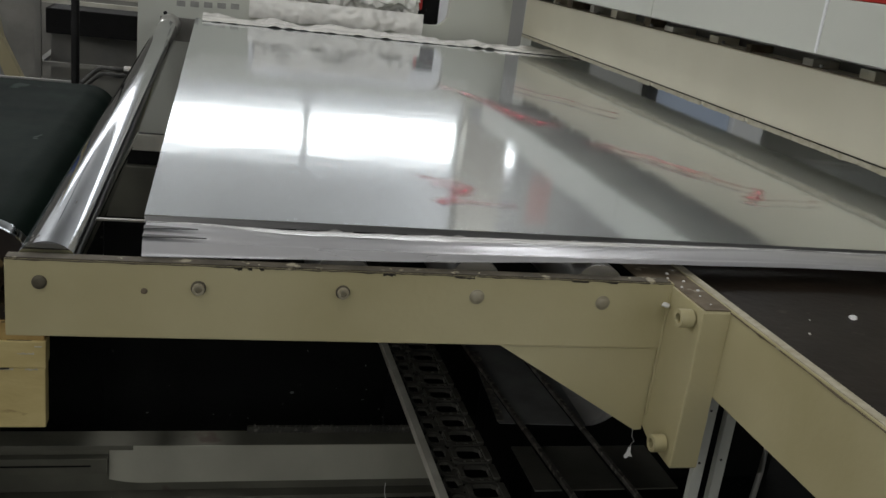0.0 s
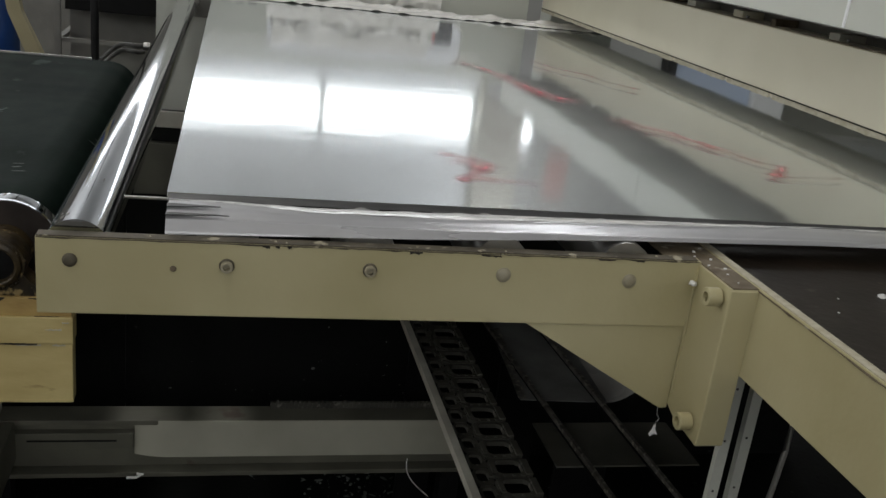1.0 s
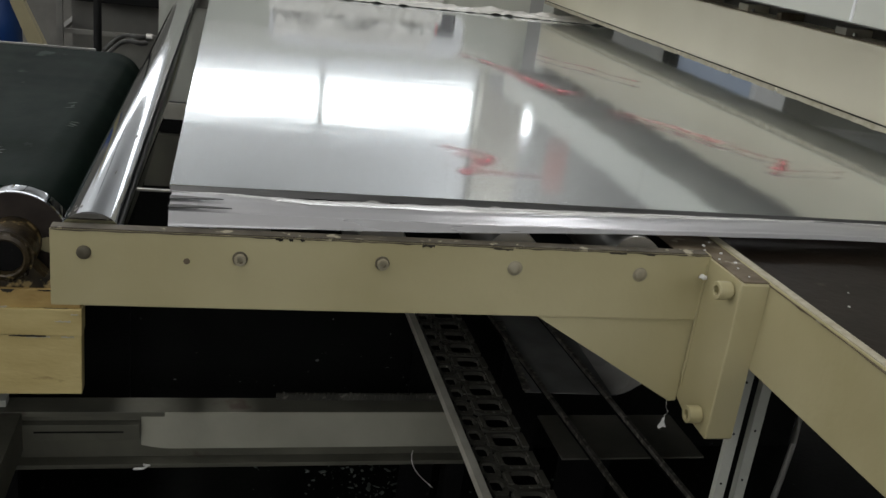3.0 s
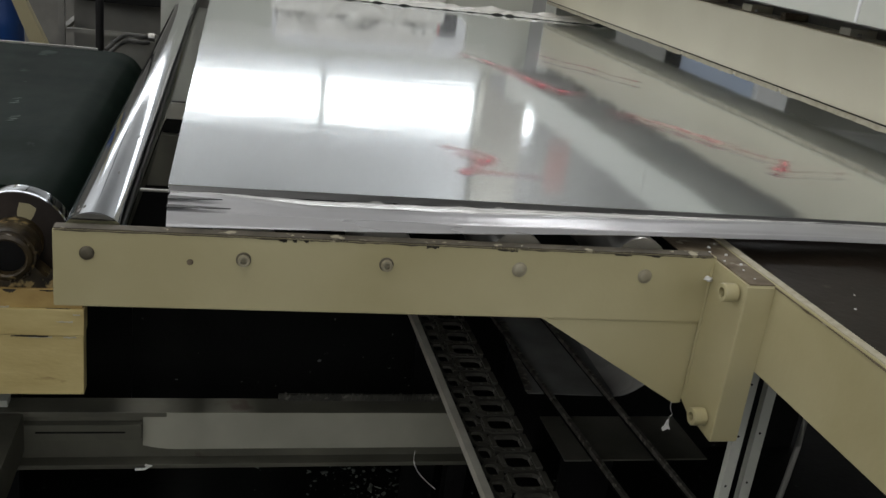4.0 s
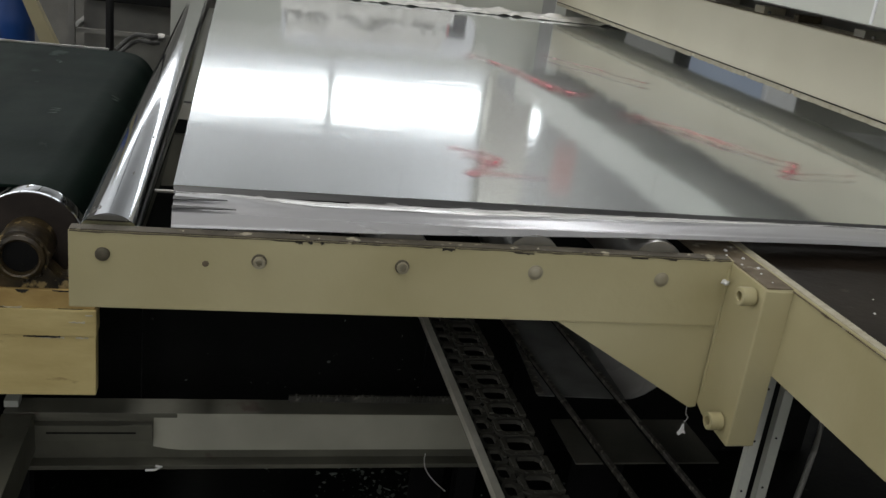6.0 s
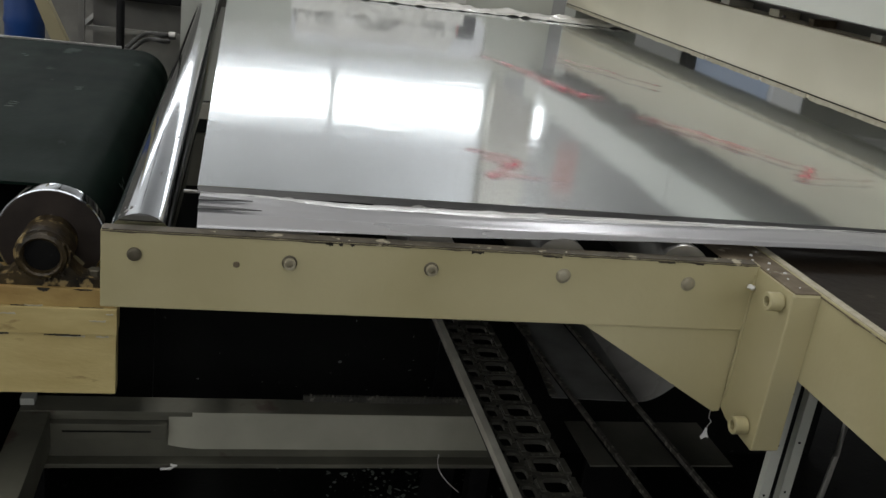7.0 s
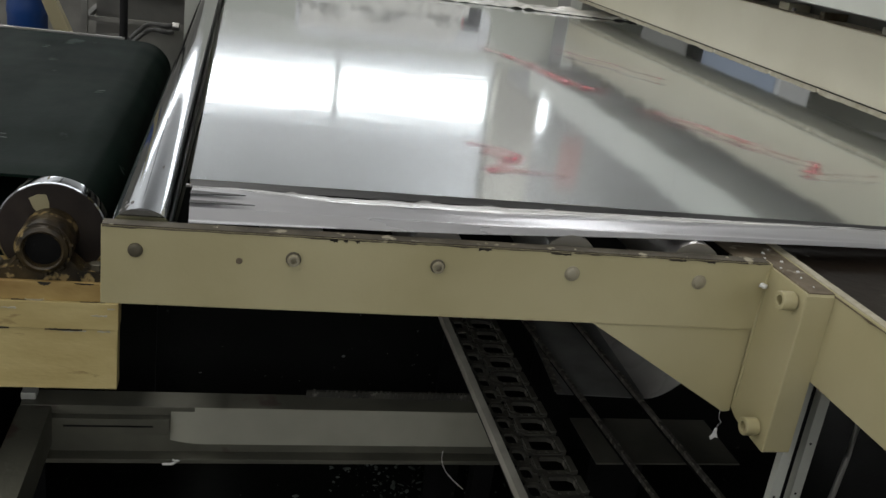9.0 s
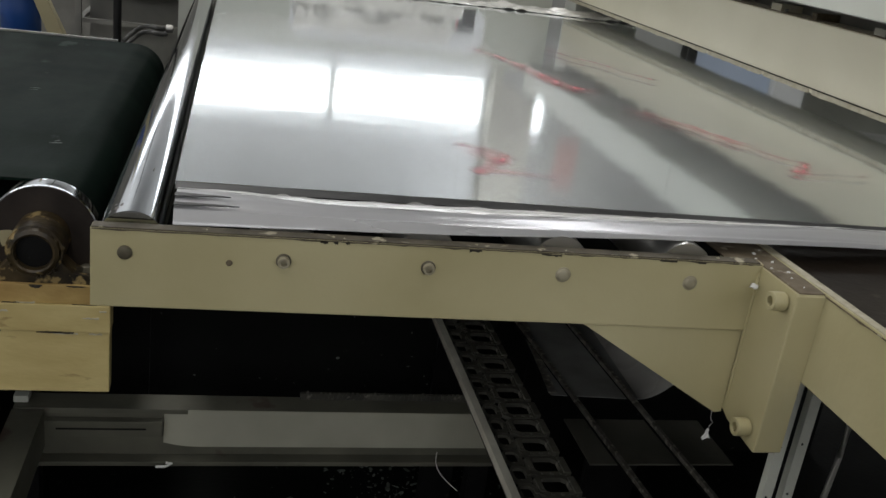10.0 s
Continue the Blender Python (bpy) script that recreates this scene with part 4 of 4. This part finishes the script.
# ---- lower frame ----
def lower_frame():
    f = thing("base_frame", (0, 0, 0), "dirty grey steel base frame of channel beams under the line", "machine frame")
    part("cross_beam", add_box(add_box(box(-0.20, 0.60, 0.612, 0.618, 0.2772, 0.3600), -0.20, 0.60, 0.600, 0.648, 0.3602, 0.3690, 0.001), -0.20, 0.60, 0.588, 0.66, 0.2690, 0.2770, 0.001), DARK_GREY, f)
    # box whose left end is rolled back towards the web, shaped to shade off there
    roll = [(0.0285 + 0.058 * k / 10, 0.5985 + 0.0125 * (1 - k / 10) ** 2) for k in range(11)]
    bm = add_prism(bmesh.new(), [(0.0285, 0.6116), *roll, (0.60, 0.5985), (0.60, 0.6116)], "z", 0.300, 0.3685)
    part("front_box", bm, FRONT_BOX, f, smooth=True)
    part("slotted_bar", box(-0.156, 0.027, 0.596, 0.6115, 0.319, 0.347, 0.001), DARK_GREY, f)
    part("slot", box(-0.136, 0.002, 0.5952, 0.5958, 0.3325, 0.3355), BLACK, f, "narrow black slot")
    part("side_beam", box(-0.201, -0.153, -0.7, 0.597, 0.300, 0.3688, 0.001), DARK_GREY, f)
    part("pad", box(-0.202, -0.180, 0.615, 0.640, 0.3692, 0.381, 0.001), GREY_PAINT, f)
    for x, y in ((-0.2, 0.605), (0.56, 0.605), (-0.2, -0.69)):
        part("foot", box(x, x + 0.035, y, y + 0.035, 0, 0.30 if y < 0 else 0.265), BLACK, f)
    return f


lower_frame()


def under_shade():
    # floor and back panels added in black to give the deep shade here
    tagged(mesh_object("shade_floor", box(-1.6, 2.3, -0.9, 2.2, 0.0005, 0.006), SHADE_BLACK), "floor under the machine, shade in its black, littered with flecks", "floor", kind="structure")
    back = thing("rear_shade_panel", (0, 0, 0), "added black panel for the shade behind the base frame", "machine panel")
    part("panel", box(-0.03, 1.6, 1.05, 1.06, 0.0, 0.79), SHADE_BLACK, back)
    part("panel", box(-0.7, -0.031, 1.05, 1.06, 0.0, 0.645), SHADE_BLACK, back)
    part("stiffener", box(-0.03, 0.60, 1.030, 1.049, 0.625, 0.729, 0.002), DARK_GREY, back, "dirty grey stiffening channel")
    part("top_rail", box(-0.03, 0.60, 1.036, 1.049, 0.759, 0.79, 0.002), TRAY, back, "bare grey top rail")
    part("brush_strip", box(0.25, 0.60, 0.6405, 0.6465, 0.3692, 0.380), CHAIN, back, "fringed dark strip")
    for k in range(44):
        x = 0.252 + 0.0078 * k
        part("bristle", box(x, x + 0.0035, 0.6390, 0.6403, 0.3692, 0.379 + 0.007 * random.random()), CHAIN, back)
    return back


under_shade()


def floor_litter():
    bm = bmesh.new()
    for k in range(640):
        x, y = random.uniform(-0.15, 1.2), random.uniform(-0.3, 0.57)
        if random.random() < 0.7:
            x = random.gauss(0.52, 0.13)
            y = random.uniform(0.70, 1.04)
        s = 0.0007 + 0.0042 * random.random() ** 2.4
        bmesh.ops.create_icosphere(bm, subdivisions=1, radius=s, matrix=Matrix.Translation((x, y, 0.0062 + s * 0.4)) @ Matrix.Rotation(random.uniform(0, 3), 4, "Z") @ Matrix.Diagonal((random.uniform(0.6, 2.5), random.uniform(0.4, 1.4), 0.4, 1)))
    for k in range(34):
        s = 0.0006 + 0.0022 * random.random() ** 2
        bmesh.ops.create_icosphere(bm, subdivisions=1, radius=s, matrix=Matrix.Translation((random.uniform(0.05, 0.62), 1.0496, random.uniform(0.16, 0.60))) @ Matrix.Diagonal((random.uniform(0.6, 2.2), 0.4, random.uniform(0.5, 1.6), 1)))
    tagged(mesh_object("floor_litter", bm, LITTER), "small pale flecks of plastic on the black floor", "litter", kind="stuff")


floor_litter()
curl = [(0.02, 0.575, 0.2765), (0.035, 0.572, 0.279), (0.045, 0.572, 0.285), (0.036, 0.57, 0.288)]
tagged(mesh_object("plastic_curl", add_tube(bmesh.new(), curl, 0.0022, 6), WHITE_SCRAP, smooth=True), "short curled white plastic shaving on the beam", "scrap")
thread = [(0.490 - 0.004 * math.sin(k * 0.5) + 0.0006 * k * k, 0.585 - 0.002 * k, 0.300 - 0.0085 * k) for k in range(9)]
tagged(mesh_object("loose_thread", add_tube(bmesh.new(), thread, 0.0008, 5), WHITE_SCRAP), "loose pale thread hanging off the beam", "thread")


def cable_chain():
    c = thing("cable_chain", (0, 0, 0), "dusty black plastic cable chain lying in a steel tray", "cable chain")
    z = 0.468
    part("tray_rail", box(0.4990, 0.5115, -0.4, 0.855, z - 0.010, z + 0.004, 0.0008), TRAY, c, "bare grey steel tray edge")
    part("tray_floor", box(0.5160, 0.615, -0.4, 0.855, z - 0.045, z - 0.040), BLACK, c)
    bm = bmesh.new()

    def slotted(x0, x1, y0, y1, cx, cy, hx, hy, z0, z1):
        """A plate with one rounded slot through it."""
        outer, inner = [], []
        for k in range(16):
            a = 2 * math.pi * (k + 0.5) / 16
            c, d = math.cos(a), math.sin(a)
            m = max(abs(c), abs(d))
            r = (abs(c) ** 5 + abs(d) ** 5) ** 0.2
            ox, oy = c / m, d / m
            outer.append(((x0 + x1) / 2 + ox * (x1 - x0) / 2, (y0 + y1) / 2 + oy * (y1 - y0) / 2))
            inner.append((cx + c / r * hx, cy + d / r * hy))
        rings = [[bm.verts.new((x, y, z)) for x, y in loop] for loop, z in ((outer, z0), (outer, z1 - 0.001), (inner, z1), (inner, z0))]
        for p, q in zip(rings, rings[1:] + rings[:1]):
            for k in range(16):
                bm.faces.new((p[k], p[(k + 1) % 16], q[(k + 1) % 16], q[k]))

    pitch = 0.0502
    slotted(0.5435, 0.6020, 0.0006, pitch - 0.0006, 0.5715, 0.0262, 0.0200, 0.0165, -0.007, 0.0)
    add_box(bm, 0.5440, 0.5520, 0.010, pitch - 0.010, 0.0002, 0.0026, 0.001)
    add_box(bm, 0.5935, 0.6040, 0.006, pitch - 0.006, -0.012, 0.0020, 0.001)
    for x in (0.558, 0.572, 0.585):
        add_box(bm, x, x + 0.004, 0.0012, 0.0048, 0.0002, 0.0022, 0.0006)
    first = part("link", bm, CHAIN, c)
    first.location = (0, -0.3793, z)
    for k in range(1, 25):
        link = new("link", first.data)
        link.parent = c
        link.location = (0.0006 * math.sin(k * 2.1), -0.3793 + pitch * k, z + 0.0012 * math.sin(k * 1.3))
    bm = bmesh.new()
    slotted(0.5170, 0.5428, 0.0005, 0.0422, 0.5275, 0.0213, 0.0084, 0.0128, -0.006, -0.0012)
    add_box(bm, 0.5362, 0.5422, 0.016, 0.027, -0.0010, 0.0012, 0.0008)
    side = part("side_plate", bm, CHAIN, c)
    side.location = (0, -0.384, z)
    for k in range(1, 29):
        link = new("side_plate", side.data)
        link.parent = c
        link.location = (0.0004 * math.sin(k * 1.7), -0.384 + 0.0427 * k, z + 0.0006 * math.sin(k * 2.3))
    for y in (-0.35, 0.84):
        part("bracket", box(0.53, 0.60, y, y + 0.012, 0.006, z - 0.0455), BLACK, c)


cable_chain()


def rails():
    for x, turn, label in ((0.7372, 3.6, "thin worn steel guide rail"), (0.8500, 3.0, "thin dark steel guide rail")):
        r = thing("guide_rail", (x, 0.605, 0.4), label, "rail", "guide rails")
        r.rotation_euler.z = radians(turn)
        part("rail", box(-0.0036, 0.0036, -1.0, 0.435, -0.008, 0.0, 0.0008), RAIL, r)
        part("web", box(-0.0015, 0.0015, -1.0, 0.435, -0.0152, -0.0082), BLACK, r)
    t = thing("drip_tray", (0, 0, 0), "dark glossy metal drip plate with an upturned side under rails", "metal plate")
    bm = bmesh.new()
    rows = []
    for k in range(31):
        u = k / 30
        x = 0.702 + 0.36 * u
        rise = max(0.0, x - 0.872)
        row = []
        for m in range(17):
            v = m / 16
            y = 0.642 - 0.02 * u + 0.40 * v
            z = 0.385 + 4.6 * rise ** 1.75 * (1 - 0.35 * v) + 0.0035 * noise.noise((x * 9, y * 8, 3)) * min(1.0, rise * 20)
            row.append(bm.verts.new((x + 0.03 * v * (1 - u), y, z)))
        rows.append(row)
    curl = bmesh.new()
    turned = [[curl.verts.new(v.co + Vector((0, 0, 0.0022))) for v in row] for row in rows[14:]]
    for p, q in zip(rows, rows[1:]):
        for m in range(16):
            bm.faces.new((p[m], q[m], q[m + 1], p[m + 1]))
    for p, q in zip(turned, turned[1:]):
        for m in range(16):
            curl.faces.new((p[m], q[m], q[m + 1], p[m + 1]))
    thicken(bm, 0.0016)
    part("plate", bm, PLATE, t, smooth=True)
    # thin paler layer over the upturned side, its light put into the colour
    thicken(curl, 0.0004)
    part("film", curl, LIT_PLATE, t, "paler grey layer for the lit upturned side", smooth=True)
    part("lip", add_prism(bmesh.new(), [(0.700, 0.648), (0.714, 0.648), (0.744, 0.95), (0.729, 0.95)], "z", 0.3862, 0.3885), RAIL, t, "rubbed bright edge")
    part("plate", box(0.704, 0.96, 0.43, 0.568, 0.378, 0.381), LOW_PLATE, t, "dull olive lower plate")
    part("support", box(0.745, 0.842, 0.53, 0.54, 0.006, 0.3778), BLACK, t)
    part("support", box(0.745, 0.842, 0.90, 0.91, 0.006, 0.3818), BLACK, t)


rails()


def post():
    p = thing("bearing_stand", (0, 0, 0), "yellowed cream steel blocks stacked under the pulley bearing", "machine stand")
    part("slab", box(-0.6, -0.030, 0.375, 0.455, 0.655, 0.681, 0.0015), RUSTY, p)
    part("slab", box(-0.6, -0.028, 0.372, 0.402, 0.617, 0.6548, 0.0015), YELLOWED, p)
    part("block", box(-0.6, -0.029, 0.374, 0.398, 0.529, 0.6165, 0.0015), YELLOWED, p)
    for x, y, z, w in ((-0.083, 0.3735, 0.6140, 0.030), (-0.046, 0.3735, 0.6138, 0.016), (-0.037, 0.3715, 0.6480, 0.009), (-0.16, 0.3715, 0.6450, 0.018), (-0.052, 0.3715, 0.6375, 0.020), (-0.20, 0.3735, 0.6148, 0.012), (-0.13, 0.3745, 0.6560, 0.022)):
        jag = [random.uniform(-0.0011, 0.0008) for k in range(9)]
        up = [(x + w * (k / 8 - 0.5), z + 0.0012 + jag[k]) for k in range(9)]
        dn = [(x + w * (k / 8 - 0.5), z - 0.0006 + 0.7 * jag[8 - k]) for k in range(8, -1, -1)]
        part("paint_chip", add_prism(bmesh.new(), up + dn, "y", y - 0.0006, y + 0.001), CHIP, p, "pale chipped paint")
    for x, w, z in ((-0.14, 0.035, 0.6552), (-0.06, 0.030, 0.6545), (-0.21, 0.05, 0.6550), (-0.095, 0.045, 0.6165), (-0.19, 0.06, 0.6168)):
        y = 0.3745 if z > 0.64 else 0.3715
        n = 14
        low = [(x - w / 2 + w * k / n, z - 0.0006 - 0.0022 * abs(noise.noise((k * 0.7, x * 40, 1)))) for k in range(n + 1)]
        high = [(q, z + 0.0005 + 0.0016 * abs(noise.noise((k * 0.6, x * 30, 5)))) for k, (q, _) in enumerate(low)][::-1]
        part("grime", add_prism(bmesh.new(), low + high, "y", y - 0.0005, y + 0.0006), DARK_IRON, p, "dark grime in the joint")
    for x, w, h in ((-0.118, 0.016, 0.0065), (-0.185, 0.030, 0.0022), (-0.070, 0.024, 0.0018)):
        n = 8
        low = [(x + w * (k / n - 0.5), 0.6802 - h * math.sin(math.pi * (k + 0.3) / (n + 0.6)) * (0.5 + abs(noise.noise((k * 0.9, x * 50, 2))))) for k in range(n + 1)]
        part("oil_drip", add_prism(bmesh.new(), [(x - w / 2, 0.6806), *low, (x + w / 2, 0.6806)], "y", 0.3743, 0.3756), DARK_IRON, p, "dark oily drip")
    part("leg", box(-0.6, -0.33, 0.38, 0.45, 0.006, 0.528), BLACK, p)
    return p


post()


# ---- far corner behind the belt ----
def background():
    d = thing("blue_drum", (-0.537, 2.35, 0.0), "slim blue plastic drum standing behind the belt", "drum")
    part("body", lathe([(0.050, 0), (0.058, 0.02), (0.058, 0.30), (0.061, 0.31), (0.058, 0.33), (0.058, 0.70), (0.061, 0.71), (0.058, 0.73), (0.058, 1.0), (0.052, 1.02)], "z", segments=36), BLUE, d, smooth=True)
    part("lid", lathe([(0.061, 1.021), (0.061, 1.035), (0.055, 1.04)], "z", segments=36), BLUE, d)
    t = thing("tan_post", (0, 0, 0), "slanting tan painted steel brace", "brace")
    part("brace", add_prism(bmesh.new(), [(-0.20, 0.0), (-0.163, 0.0), (-0.387, 0.68), (-0.442, 0.80), (-0.533, 1.3), (-0.575, 1.3), (-0.480, 0.80), (-0.424, 0.66)], "y", 2.2, 2.24), TAN, t)
    k = thing("rack", (0, 0, 0), "low open steel rack with grey rails", "rack")
    for z, mat in ((0.66, UNDERSIDE), (0.87, TRAY)):
        part("rail", box(-0.42, 0.6, 2.62, 2.64, z, z + 0.014), mat, k)
        part("rail", box(-0.42, 0.6, 2.98, 3.0, z, z + 0.014), mat, k)
        for x in (-0.42, 0.58):
            part("cross_rail", box(x, x + 0.02, 2.642, 2.978, z, z + 0.014), mat, k)
    for x in (-0.42, 0.58):
        for y in (2.60, 3.002):
            part("post", box(x, x + 0.02, y - 0.002, y + 0.018, 0, 0.90), UNDERSIDE, k)
    part("panel", box(-0.40, 0.57, 2.80, 2.81, 0.0, 0.76), UNDERSIDE, k)
    # black box added between the rails for the rack's shaded interior
    part("bin", box(-0.395, 0.575, 2.66, 2.96, 0.765, 0.850, 0.004), BLACK, k, "black box for the rack's dark interior")
    b = thing("black_pole", (-0.238, 2.2, 0), "thin black upright pole", "pole")
    part("pole", lathe([(0.012, 0.0), (0.012, 1.6), (0.009, 1.605)], "z", segments=16), BLACK, b, smooth=True)
    part("base", lathe([(0.07, 0.0), (0.07, 0.01), (0.02, 0.02)], "z", segments=20), BLACK, b)
    pts = [(-0.215 + 0.12 * u, 2.15 + 0.03 * math.sin(u * 6), 0.69 + 0.055 * math.sin(min(1, u * 1.15) * math.pi * 0.62)) for u in (i / 16 for i in range(17))]
    h = thing("hose", (0, 0, 0), "black rubber hose looped over the belt edge", "hose")
    part("hose_run", add_tube(bmesh.new(), pts, 0.0065, 10), HOSE, h, smooth=True)
    part("hose_run", add_tube(bmesh.new(), [(x, y + 0.03, z - 0.022) for x, y, z in pts], 0.0065, 10), HOSE, h, smooth=True)
    part("fitting", lathe([(0.008, 0), (0.012, 0.002), (0.012, 0.02), (0.008, 0.022)], "x", pts[-1], 14), STEEL, h)
    part("hose_drop", add_tube(bmesh.new(), [pts[0], (-0.225, 2.16, 0.5), (-0.22, 2.17, 0.0)], 0.0065, 10), HOSE, h, smooth=True)
    c = thing("far_cabinet", (0, 0, 0), "grey green machine cabinet across the hall", "cabinet")
    part("body", box(-3.2, 0.2, 4.6, 5.4, 0.05, 1.5, 0.01), UNDERSIDE, c)
    part("plinth", box(-3.15, -0.25, 4.65, 5.35, 0.0, 0.05), BLACK, c)
    for x in (-3.1, -2.1, -1.15):
        part("door", box(x, x + 0.9, 4.585, 4.598, 0.12, 1.42, 0.004), UNDERSIDE, c)


def cabinet_beyond():
    c = thing("electric_cabinet", (0, 0, 0), "pale blue machine cabinet with a white side door", "cabinet")
    part("rear_panel", box(1.66, 2.486, 4.05, 4.6, 0.08, 1.58, 0.006), CLADDING, c, "dull grey panel")
    part("corner_post", box(2.490, 2.550, 3.985, 4.6, 0.08, 1.58, 0.004), BLACK, c, "dark corner post")
    part("body", box(2.555, 3.030, 4.0, 4.6, 0.08, 1.58, 0.006), PALE_BLUE, c)
    part("door", box(3.035, 3.235, 3.96, 4.6, 0.08, 1.58, 0.006), WHITE_SCRAP, c, "white door")
    part("side_panel", box(3.240, 5.2, 4.05, 4.6, 0.08, 1.58, 0.006), DARK_GREY, c, "dark grey side panel")
    part("plinth", box(1.68, 5.18, 4.06, 4.58, 0.0, 0.08), BLACK, c)
    part("handle", box(2.90, 2.92, 3.97, 3.999, 1.0, 1.14, 0.003), STEEL, c)


cabinet_beyond()
background()


# ---- what moves ----
def motions():
    for ob in (sheet, strip):
        walk(ob, [(t, pose(0.1074 - 0.00456 * t, 0, 0)) for t in (0.0, 2.5, 5.0, 7.5, 10.0)])
    for p in turning_pulley:
        x, z = p.location.x, p.location.z
        walk(p, [(0.5 * k, pose(x, 0, z, 0, -79.1 * 0.5 * k, 0)) for k in range(21)])
    for r in turning[1:]:
        x = r.location.x
        walk(r, [(t, pose(x, 0, SHAFT_Z, 0, -8.9 * t, 0)) for t in (0.0, 2.5, 5.0, 7.5, 10.0)])
    # scuffs carried by the belt: in below the pulley, round it and away over the top
    ax, az, r = -0.119, 0.725, 0.0712
    for mark, start, y in belt_marks:
        rows = []
        for k in range(51):
            run = start + radians(79.1) * 0.0692 * 0.2 * k
            if run < 0:
                rows.append((0.2 * k, pose(ax + run, y, az - r, 0, -180, 0)))
            elif run < math.pi * r:
                w = run / r
                rows.append((0.2 * k, pose(ax + r * math.sin(w), y, az - r * math.cos(w), 0, -180 - math.degrees(w), 0)))
            else:
                rows.append((0.2 * k, pose(ax - (run - math.pi * r), y, az + r, 0, -360, 0)))
        walk(mark, rows)


motions()
